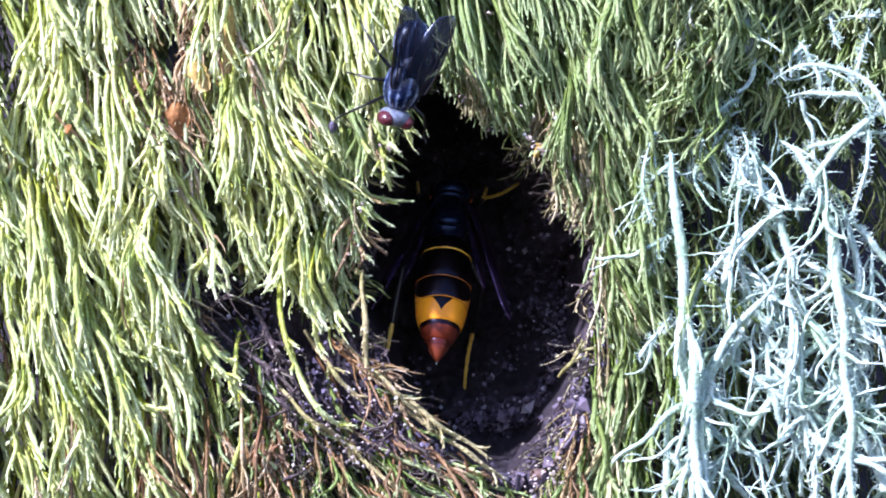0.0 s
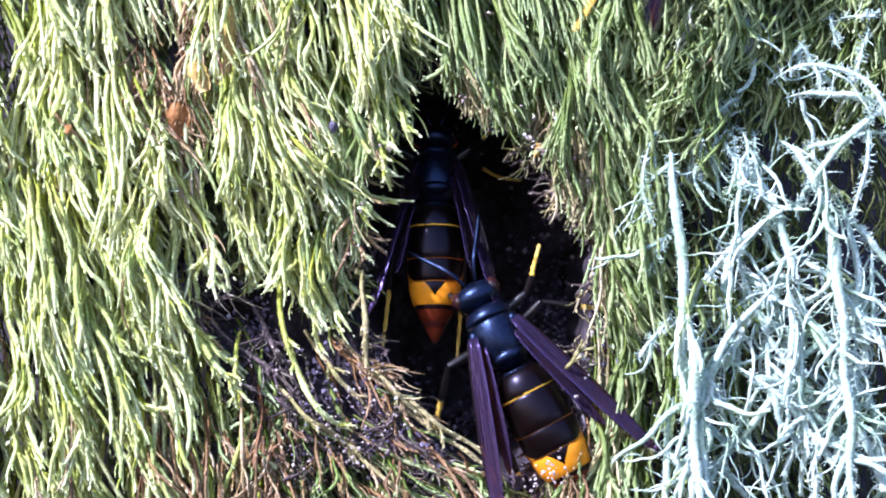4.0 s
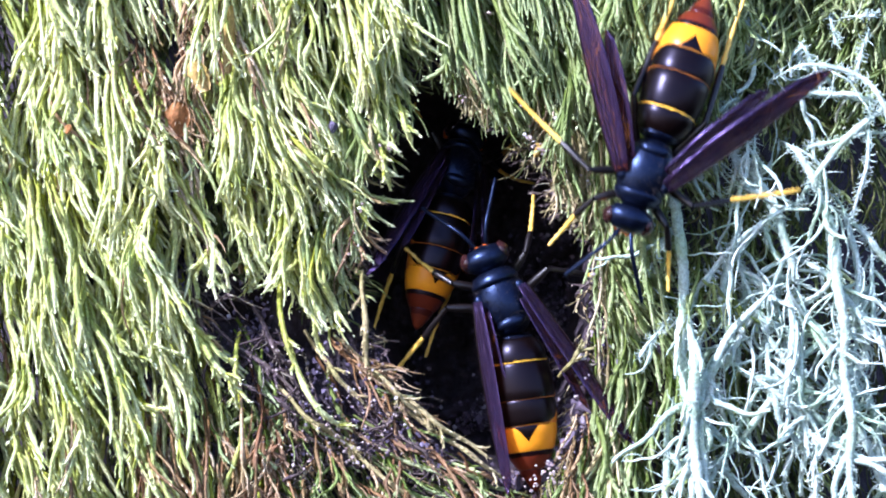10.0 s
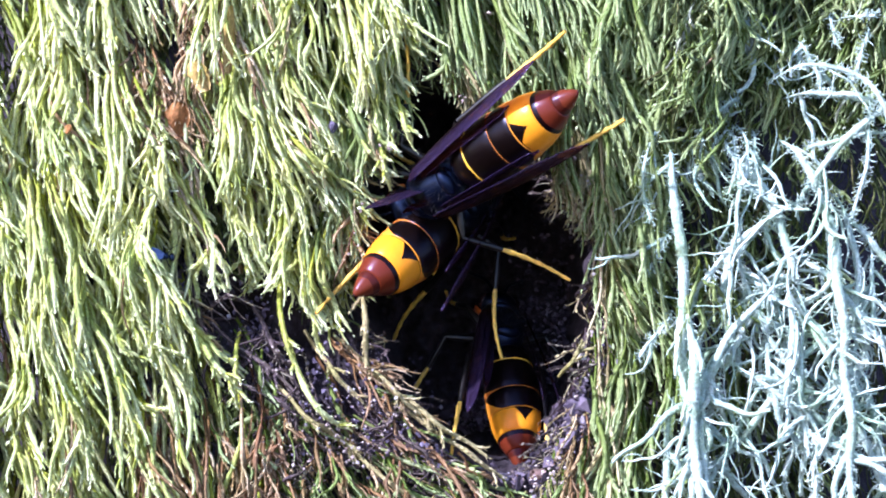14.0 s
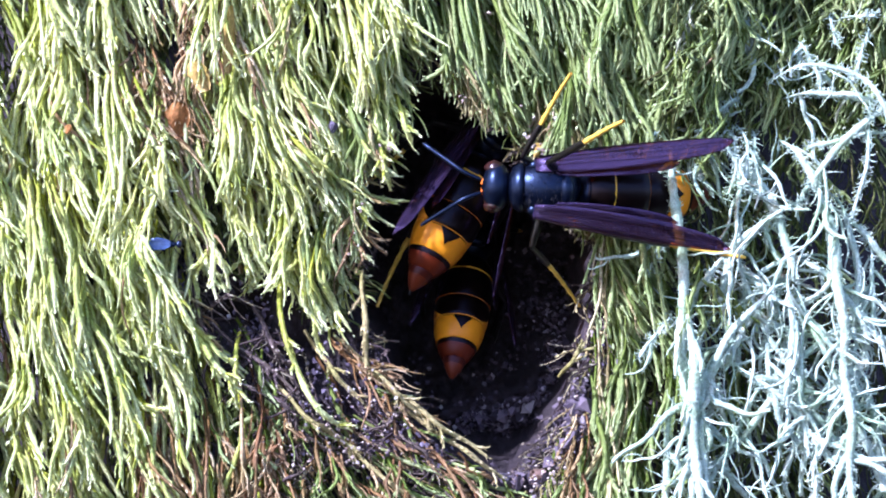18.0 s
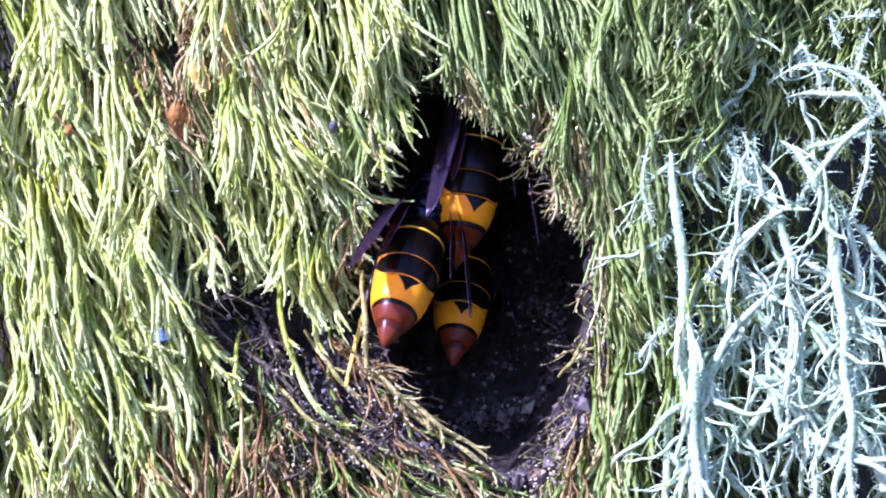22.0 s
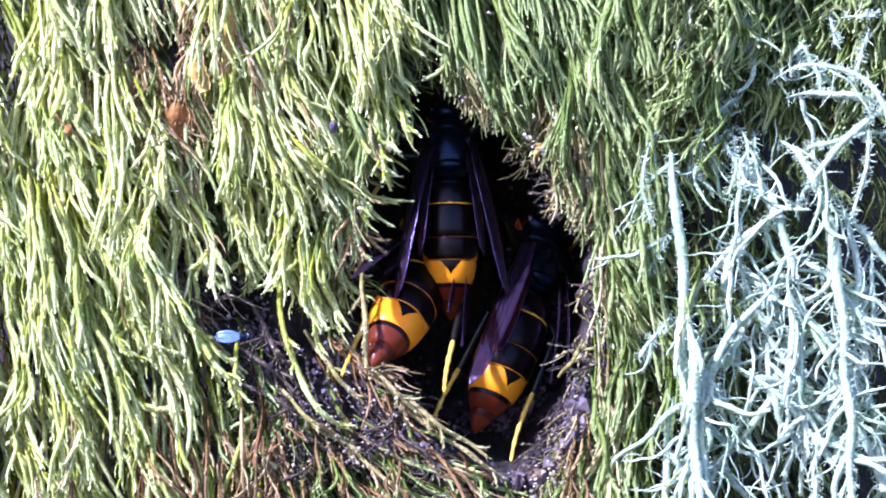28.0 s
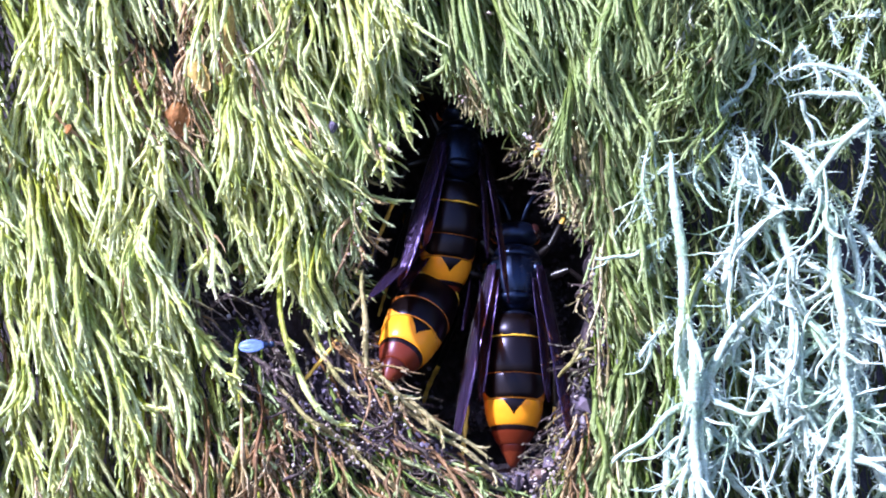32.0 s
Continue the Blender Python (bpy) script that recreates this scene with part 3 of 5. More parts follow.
def sprig(branch):
    u, v, lean, curl, length, r, dep = branch
    pieces = []

    def add(U, V, Y, rad, k, sides, end=0.25, root=0.5):
        s = np.linspace(0, 1, k)
        rr = rad * UNIT * np.clip(1 - (1 - end) * s ** 2, 0.05, None) * np.clip(root + s * k / (5 if root > 0.1 else 16), 0, 1) * rng.uniform(0.8, 1.2, k)
        P = np.stack([(U - 784) * UNIT, Y, (441 - V) * UNIT], -1)[None]
        pieces.append(tubes(P, rr[None], sides))
        if rad > 2.2:
            pieces.append(leaflets(P, rr[None], range(1, k), 8 if rad > 6 else 4, 3.2))

    def fibrils(U, V, Y, ang, every, lo, hi, thick):
        n = int(len(U) * every)
        i = rng.integers(0, len(U), n)
        a = ang[i] + rng.choice((-1, 1), n) * rng.uniform(0.6, 1.7, n)
        ln = rng.uniform(lo, hi, n)
        s = np.linspace(0, 1, 4)[None, :]
        aa = a[:, None] + rng.normal(0, 0.5, n)[:, None] * s
        FU = U[i][:, None] + np.sin(aa) * ln[:, None] * s
        FV = V[i][:, None] + np.cos(aa) * ln[:, None] * s
        FY = Y[i][:, None] + rng.uniform(-0.8, 0.4, n)[:, None] * ln[:, None] * UNIT * s
        pieces.append(tubes(np.stack([(FU - 784) * UNIT, FY, (441 - FV) * UNIT], -1), thick * UNIT * np.broadcast_to(1 - 0.6 * s, (n, 4)), 3))

    y = dep / 1000
    k = int(length / 9) + 4
    U, V, Y, ang = crawl(u, v, y, lean, curl, length, k, 0.10)
    Y = Y + 0.009 * np.clip(1 - np.linspace(0, 1, k) * length / 45, 0, 1) ** 2
    add(U, V, Y, r, k, 8, 0.62, 0.05)
    fibrils(U, V, Y, ang, 5.0, 5, 17, 1.3)
    for _ in range(int(length / (38 if u > 1240 else 80))):
        i = rng.integers(1, k - 2)
        l2 = rng.uniform(60, 230 if u > 1240 else 100) if length > 200 else rng.uniform(50, 150)
        k2 = int(l2 / 9) + 4
        if U[i] > 1462 and V[i] < 450:
            continue
        lean2 = 0.7 * np.degrees(ang[i]) + rng.choice((-1, 1)) * rng.uniform(10, 70)
        U2, V2, Y2, a2 = crawl(U[i], V[i], Y[i], lean2, rng.normal(-lean2 * 0.8, 62), l2, k2, 0.2)
        Y2 = Y2 + np.linspace(0, rng.uniform(-0.003, 0.004), k2)
        add(U2, V2, Y2, rng.choice((2.4, 3.4, 4.6, 6.2)), k2, 6, 0.45)
        fibrils(U2, V2, Y2, a2, 0.35, 4, 12, 1.1)
        for _ in range(1):
            j = rng.integers(1, k2 - 1)
            l3 = rng.uniform(30, 120)
            k3 = int(l3 / 8) + 4
            U3, V3, Y3, a3 = crawl(U2[j], V2[j], Y2[j], np.degrees(a2[j]) + rng.choice((-1, 1)) * rng.uniform(25, 80), rng.normal(0, 70), l3, k3, 0.2)
            add(U3, V3, Y3, rng.uniform(1.2, 2.6), k3, 4)
    return joined("branch", pieces)


def beard(label, at, branches):
    """A tuft of beard lichen: every branch with its side shoots is a part."""
    top = tagged(new("beard_lichen"), label, "lichen", "beard lichens on the bark")
    top.location = spot(*at, 0.004)
    for b in branches:
        part("branch", sprig(b), M_LICHEN, top).matrix_parent_inverse = Matrix.Translation(-top.location)


rng = np.random.default_rng(21)
beard("stiff pale lichen stalks with short bristles beside the moss curtain", (1186, 240), [b for b in BRANCHES if b[0] < 1240])
beard("pale grey-green lichen shoots arching over the dark bark", (1370, 160), [b for b in BRANCHES if b[0] >= 1240 and b[1] < 190])
beard("dense pale blue-green beard lichen tangled over the dark bark", (1380, 240), [b for b in BRANCHES if b[0] >= 1240 and b[1] >= 190])


# ---- crumbs ----
def crumbs(name, label, boxes, mat, size, front=0.0, on_moss=False):
    """Small angular grains lying on the bark; boxes: plan u, v, spreads and how many."""
    vs, fs, us, off = [], [], [], 0
    tri = np.array([(0, 1, 2), (0, 2, 3), (0, 3, 4), (0, 4, 1), (5, 2, 1), (5, 3, 2), (5, 4, 3), (5, 1, 4)])
    octa = np.array([(0, 0, 1), (1, 0, 0), (0, 1, 0), (-1, 0, 0), (0, -1, 0), (0, 0, -1)], float)
    for cu, cv, su, sv, n in boxes:
        u, v = rng.normal(cu, su, n), rng.normal(cv, sv, n)
        if on_moss:
            keep = hollow(u, v) > 1.0
            u, v = u[keep], v[keep]
        y = (flat_depth(u, v) if on_moss else bark_depth(u, v)) - front
        for a, b, c in zip(u, v, y):
            r = rng.uniform(*size) * UNIT * rng.uniform(0.5, 1, 3)
            g = octa * r * rng.uniform(0.7, 1.2, (6, 1))
            q = np.array(Euler(rng.uniform(0, 6, 3)).to_matrix())
            vs.append(g @ q.T + np.array(spot(a, b, c - r.min() * 0.5)))
            fs.append(tri + off)
            us.append(np.zeros((6, 2)))
            off += 6
    me = joined(name, [(np.concatenate(vs), np.concatenate(fs), np.concatenate(us))])
    me.polygons.foreach_set("use_smooth", np.zeros(len(me.polygons), dtype=bool))
    me.materials.append(mat)
    return tagged(new(name, me), label, "wood crumbs", kind="stuff")


crumbs("wood_crumbs", "purplish rotten wood crumbs on the hollow's floor", ((905, 745, 55, 48, 1500), (985, 650, 26, 80, 700), (930, 840, 65, 26, 900), (1004, 730, 22, 60, 900), (968, 806, 30, 36, 800), (960, 520, 36, 110, 400), (850, 780, 60, 34, 500), (880, 240, 70, 50, 200)), M_CRUMB, (2, 9))
crumbs("wood_crumbs", "larger dark chunks of rotten wood under the hollow", ((965, 832, 45, 24, 150), (1008, 760, 16, 50, 70), (900, 770, 45, 36, 60)), M_CRUMB, (9, 22))
crumbs("bark_flakes", "dark violet bark flakes in gaps of the moss", ((600, 790, 45, 26, 130), (448, 575, 20, 36, 70), (335, 465, 18, 38, 60), (258, 662, 22, 20, 50), (550, 680, 40, 50, 110), (690, 690, 55, 40, 110), (592, 224, 5, 6, 8), (780, 780, 50, 26, 140), (1090, 600, 30, 200, 50)), M_FLAKE, (2, 9), 0.0012)
crumbs("pale_crumbs", "pale pinkish crumbs caught in the moss of the rim", ((1025, 640, 12, 30, 40), (800, 185, 16, 10, 40), (940, 265, 30, 26, 70), (645, 400, 10, 80, 50), (1035, 500, 12, 90, 50), (650, 530, 14, 20, 26), (610, 790, 40, 24, 60), (960, 835, 30, 26, 60), (700, 700, 60, 40, 60)), M_PALE, (2, 6), 0.0045, True)


# ---- a dry star-shaped sprig caught in the moss ----
sprig_top = tagged(new("dry_sprig"), "pale dry star-shaped sprig caught in the moss", "sprig")
sprig_top.location = spot(283, 338, -0.0022)
for i in range(7):
    a = i * 0.9 + rng.uniform(-0.2, 0.2)
    P = np.array([(math.cos(a) * q * 34 * UNIT, -0.0006 * q + 0.0004 * math.sin(q * 3), math.sin(a) * q * 30 * UNIT) for q in np.linspace(0, 1, 6)])
    part("twig", joined("twig", [tubes(P[None], np.linspace(2.6, 1.2, 6)[None] * UNIT, 5)]), M_GREY, sprig_top)


# ---- scraps and grains caught in the moss ----
def chip(name, label, u, v, lift, size, turn, mat):
    """An angular fragment, size in plan units (across, along, deep), lift mm in front of the moss's ground."""
    pts = rng.normal(0, 1, (16, 3))
    pts /= np.linalg.norm(pts, axis=1, keepdims=True)
    bm = bmesh.new()
    for p in pts * rng.uniform(0.75, 1.0, (16, 1)):
        bm.verts.new((p[0] * size[0] * UNIT / 2, p[2] * size[2] * UNIT / 2, p[1] * size[1] * UNIT / 2))
    bmesh.ops.convex_hull(bm, input=bm.verts)
    for w in [w for w in bm.verts if not w.link_faces]:
        bm.verts.remove(w)
    me = bpy.data.meshes.new(name)
    bm.to_mesh(me)
    bm.free()
    me.materials.append(mat)
    ob = tagged(new(name, me), label, name.replace("_", " "))
    y = float(flat_depth(np.array([float(u)]), np.array([float(v)]))[0]) - lift * MM
    ob.matrix_world = Matrix.Translation(spot(u, v, y)) @ pose(0, 0, 0, 0, turn, 0)


def leaf_scrap(label, u, v, lift, width, length, turn, mat):
    """A torn, curled scrap of a dry leaf with a raised midrib."""
    n, w, vs, us, fs = 9, 6, [], [], []
    for side in (0, 1):
        for i in range(n):
            q = i / (n - 1)
            half = width * (0.25 + 0.75 * math.sin(math.pi * min(1, 0.1 + q * 0.85)) ** 0.7) * rng.uniform(0.82, 1.1)
            for j in range(w):
                c = j / (w - 1) - 0.5
                z = 6 * math.cos(c * 5 + q * 2) + 4 * math.sin(q * 5) + (3 if j in (2, 3) else 0) + rng.uniform(-1, 1) + side * 1.6
                vs.append((c * half * UNIT, -z * UNIT, (0.5 - q) * length * UNIT))
                us.append((q, j / (w - 1)))
    for side in (0, 1):
        for i in range(n - 1):
            for j in range(w - 1):
                a = side * n * w + i * w + j
                fs.append((a, a + 1, a + w + 1, a + w) if not side else (a, a + w, a + w + 1, a + 1))
    rimline = [j for j in range(w)] + [i * w + w - 1 for i in range(1, n)] + [(n - 1) * w + j for j in range(w - 2, -1, -1)] + [i * w for i in range(n - 2, 0, -1)]
    for a, b in zip(rimline, rimline[1:] + rimline[:1]):
        fs.append((a, b, b + n * w, a + n * w))
    me = mesh_from("leaf_scrap", vs, fs, us)
    me.materials.append(mat)
    ob = tagged(new("leaf_scrap", me), label, "leaf scrap")
    y = float(flat_depth(np.array([float(u)]), np.array([float(v)]))[0]) - lift * MM
    ob.matrix_world = Matrix.Translation(spot(u, v, y)) @ pose(0, 0, 0, 0, turn, 0)


MM = 0.001
M_RUSTLEAF = strand_material("dry_leaf_rust", [(0.0, (0.20, 0.07, 0.025)), (1.0, (0.36, 0.16, 0.05))], (0.30, 0.13, 0.06), 0.5)
M_OCHRE = strand_material("dry_leaf_ochre", [(0.0, (0.44, 0.27, 0.07)), (1.0, (0.58, 0.40, 0.14))], (0.62, 0.46, 0.22), 0.5)
M_PINKISH = strand_material("dry_leaf_pinkish", [(0.0, (0.10, 0.055, 0.055)), (1.0, (0.18, 0.11, 0.10))], (0.22, 0.15, 0.14), 0.5)
chip("seed", "dark violet seed caught among green moss strands", 590, 226, 4.6, (24, 28, 20), 15, M_FLAKE)
chip("grain", "small white grain stuck to a moss tip", 689, 262, 4.2, (15, 10, 9), 40, M_PALE)
chip("grain", "small white grain on the upper moss fringe", 866, 24, 5.4, (12, 11, 9), 10, M_PALE)
chip("wood_chip", "whitish wood chip lying on dark bark flakes", 618, 802, 2.4, (22, 17, 12), 60, M_PALE)
chip("wood_chip", "violet-grey wood chip in a gap of the moss", 268, 690, 1.6, (40, 24, 14), -30, M_FLAKE)
chip("wood_chip", "pinkish wood chip stuck on the hollow's mossy rim", 1028, 636, 3.6, (24, 26, 16), 20, M_PALE)
chip("wood_chip", "pale pinkish wood chip in the moss over the hollow", 846, 132, 4.8, (38, 20, 14), 38, M_PALE)
chip("wood_chip", "ochre wood chip at the ends of the moss fringe", 952, 262, 4.2, (22, 40, 14), 10, M_OCHRE)
chip("seed", "small red-brown seed on the pale moss", 121, 229, 6.4, (15, 22, 12), 8, M_RUSTLEAF)
leaf_scrap("torn rust-brown leaf scrap wedged in withered moss", 313, 212, 4.6, 46, 62, 8, M_RUSTLEAF)
leaf_scrap("curled ochre leaf scrap among the green moss", 352, 134, 4.8, 34, 60, -24, M_OCHRE)
leaf_scrap("narrow ochre leaf strip hanging in the moss", 404, 70, 6.6, 22, 120, 2, M_OCHRE)
leaf_scrap("pinkish-brown leaf scrap under the hollow", 956, 846, 0.6, 40, 34, 30, M_PINKISH)
leaf_scrap("dull red-brown leaf scrap behind the lichen", 1518, 532, 2.6, 44, 56, 20, M_RUSTLEAF)


def lone_strand(label, u, v, lean, curl, length, r, lift, mat):
    """A single long strand that stands out from the rest: leafy, with a few side shoots."""
    k = int(length / 9) + 6
    pieces = []
    for j in range(4):
        if j == 0:
            U, V, Y, ang = crawl(u, v, 0.0, lean, curl, length, k, 0.12)
            Y = Y + flat_depth(U, V) - lift * MM * np.sin(np.linspace(0.35, 2.4, k))
            trunk_way = U, V, Y, ang
            w = r
        else:
            i = int(rng.integers(k // 4, k - 2))
            U, V, Y, ang = crawl(trunk_way[0][i], trunk_way[1][i], 0.0, np.degrees(trunk_way[3][i]) + rng.choice((-1, 1)) * rng.uniform(20, 45), 0, rng.uniform(14, 36), 6, 0.2)
            Y = np.linspace(trunk_way[2][i], trunk_way[2][i] - 0.0004, 6)
            w = r * 0.6
        q = np.linspace(0, 1, len(U))
        rr = w * UNIT * np.clip(0.75 + 0.5 * q - 0.9 * q ** 8, 0.1, None) * rng.uniform(0.85, 1.15, len(U))
        P = np.stack([(U - 784) * UNIT, Y, (441 - V) * UNIT], -1)[None]
        pieces += [tubes(P, rr[None], 6), leaflets(P, rr[None], range(1, len(U)), 3, 6.5)]
    me = joined("moss_strand", pieces)
    me.materials.append(mat)
    tagged(new("moss_strand", me), label, "moss strand", "single strands across the bark")


PALE_ONE, BROWN_ONE, ROOT_ONE = "long pale moss strand hanging free over dark bark", "dry brownish moss strand across the hollow's lower rim", "dark violet rootlet creeping over bare bark"
for row in ((186, 630, 14, 76, 165, 5, 6), (502, 478, -16, 78, 330, 5.5, 5), (382, 425, -30, -14, 78, 6, 6), (300, 520, 30, 12, 215, 5, 6), (318, 545, 36, 20, 160, 4.5, 5), (546, 470, 4, 6, 165, 4.5, 4), (420, 590, -4, 6, 130, 4.5, 5), (700, 165, 14, 6, 96, 5, 5), (668, 235, 10, 6, 105, 4.5, 5)):
    lone_strand(PALE_ONE, *row, M_MOSS)
for row in ((590, 596, 50, -6, 240, 4, 3.4), (632, 640, 52, 4, 290, 4.5, 3.2), (676, 704, 56, 0, 260, 4, 2.8), (480, 676, 40, 24, 220, 4.5, 3.4), (536, 586, 34, 12, 170, 4, 3), (560, 760, 58, -14, 230, 4, 2.6), (990, 668, 140, 6, 76, 3.6, 4.4), (640, 480, 0, 8, 190, 5, 4)):
    lone_strand(BROWN_ONE, *row, M_TAN)
for row in ((322, 440, 10, 10, 170, 5, 2.6), (360, 560, 48, 6, 220, 4, 2.4), (440, 540, 26, 10, 130, 5, 2.4), (500, 745, 50, 20, 150, 4, 2.4)):
    lone_strand(ROOT_ONE, *row, M_ROOT)


# ---- insects ----


def lathe(rings, seg=20, cap=True):
    """A closed body along y (forward): rings of (y, half width, half height, z offset) in mm."""
    k = len(rings)
    vs, us = [], []
    for i, (y, a, b, zo) in enumerate(rings):
        for j in range(seg):
            # the seam lies underneath, the midline of the back at 0.5
            t = 2 * math.pi * j / seg
            vs.append((-a * math.sin(t) * MM, y * MM, (zo - b * math.cos(t)) * MM))
            us.append((i / (k - 1), j / seg))
    fs = []
    for i in range(k - 1):
        for j in range(seg):
            j2 = (j + 1) % seg
            fs.append((i * seg + j, (i + 1) * seg + j, (i + 1) * seg + j2, i * seg + j2))
    if cap:
        fs.append(tuple(range(seg)))
        fs.append(tuple((k - 1) * seg + j for j in range(seg))[::-1])
    return vs, fs, us


def lathe_mesh(name, rings, seg=20):
    me = mesh_from(name, *lathe(rings, seg))
    bm = bmesh.new()
    bm.from_mesh(me)
    bmesh.ops.recalc_face_normals(bm, faces=bm.faces)
    bm.to_mesh(me)
    bm.free()
    return me


def egg(name, y0, y1, a, b, z=0.0, n=9, power=0.5, lean=0.0):
    """An egg from y0 to y1."""
    rings = []
    for i in range(n):
        s = i / (n - 1)
        w = max(0.03, math.sin(math.pi * min(max(s + lean * math.sin(math.pi * s), 0), 1)) ** power)
        rings.append((y0 + (y1 - y0) * s, a * w, b * w, z))
    return lathe_mesh(name, rings)


def rod(name, pts, radii, sides=8):
    """A tapered jointed rod through points in mm."""
    P = np.array(pts, float) * MM
    v, f, u = tubes(P[None], np.array(radii, float)[None] * MM, sides)
    return joined(name, [(v, f, u)])


def spline(pts, n=12):
    """A smooth way through a few points."""
    P = np.array(pts, float)
    t, ti = np.linspace(0, len(P) - 1, n), np.arange(len(P))
    out = []
    for x in t:
        i = min(int(x), len(P) - 2)
        f = x - i
        p0, p1, p2, p3 = P[max(i - 1, 0)], P[i], P[i + 1], P[min(i + 2, len(P) - 1)]
        out.append(0.5 * (2 * p1 + (p2 - p0) * f + (2 * p0 - 5 * p1 + 4 * p2 - p3) * f * f + (3 * p1 - p0 - 3 * p2 + p3) * f ** 3))
    return out


def blade(name, length, width, fold=0.5, thick=0.03):
    """A folded wing blade that runs backwards from its root: leading edge stiff, pleated along its length."""
    n, w = 16, 7
    vs, us, fs = [], [], []
    for side in (0, 1):
        for i in range(n):
            s = i / (n - 1)
            half = width * (0.22 + 0.78 * math.sin(math.pi * min(0.93, s * 0.80 + 0.13)) ** 0.8) * (1 if s < 0.9 else math.sqrt(max(0.03, 1 - ((s - 0.9) / 0.1) ** 2)))
            for j in range(w):
                c = j / (w - 1)
                z = fold * (0.35 * math.sin(c * math.pi * 3.0) + 0.25 * math.sin(s * 9 + c * 4)) * 0.35 + 0.8 * math.sin(s * math.pi) * 0.3
                vs.append(((c - 0.25) * half * MM, -s * length * MM, (z + (thick if side else 0)) * MM))
                us.append((s, c))
    for side in (0, 1):
        o = side * n * w
        for i in range(n - 1):
            for j in range(w - 1):
                a = o + i * w + j
                q = (a, a + 1, a + w + 1, a + w)
                fs.append(q if side else q[::-1])
    m = n * w
    rim = [j for j in range(w)] + [i * w + w - 1 for i in range(1, n)] + [(n - 1) * w + j for j in range(w - 2, -1, -1)] + [i * w for i in range(n - 2, 0, -1)]
    for a, b in zip(rim, rim[1:] + rim[:1]):
        fs.append((a, b, b + m, a + m))
    return mesh_from(name, vs, fs, us)


def veins(wing, length, width, mirror):
    """The raised veins of a wing, each a part of it."""
    for c0, c1, r in ((-0.25, -0.22, 0.10), (0.0, -0.1, 0.04), (0.1, 0.25, 0.03), (0.3, 0.55, 0.025), (-0.1, 0.12, 0.03)):
        pts = []
        for i in range(10):
            s = 0.02 + 0.92 * i / 9
            half = width * (0.22 + 0.78 * math.sin(math.pi * min(0.93, s * 0.80 + 0.13)) ** 0.8)
            pts.append((mirror * (c0 + (c1 - c0) * s) * half, -s * length, 0.06 + 0.28 * math.sin(s * math.pi)))
        part("vein", rod("vein", pts, np.linspace(r, r * 0.4, 10), 5), M_VEIN, wing)


def mirrored(me, name):
    out = me.copy()
    out.name = name
    co = np.empty(len(out.vertices) * 3, dtype=np.float32)
    out.vertices.foreach_get("co", co)
    co[0::3] *= -1
    out.vertices.foreach_set("co", co)
    out.flip_normals()
    out.update()
    return out


def leg_bones(hip, knee, ankle, toe, thick):
    """Bones of a leg, in mm: thigh, shin and a jointed foot."""
    h, k, a, t = (np.array(p, float) for p in (hip, knee, ankle, toe))
    thigh = rod("leg", [h, h * 0.6 + k * 0.4, h * 0.2 + k * 0.8, k], [thick * 0.8, thick * 1.15, thick, thick * 0.7])
    shin = rod("shin", [k, k * 0.6 + a * 0.4, k * 0.2 + a * 0.8, a], [thick * 0.6, thick * 0.75, thick * 0.85, thick * 0.6])
    pts, rad = [], []
    for i in range(11):
        s = i / 10
        p = a * (1 - s) + t * s + np.array((0, 0, -0.5 * math.sin(math.pi * s)))
        pts.append(p)
        rad.append(thick * (0.62 - 0.22 * s) * (1.15 if i % 2 else 0.82))
    foot = rod("foot", pts, rad)
    return thigh, shin, foot


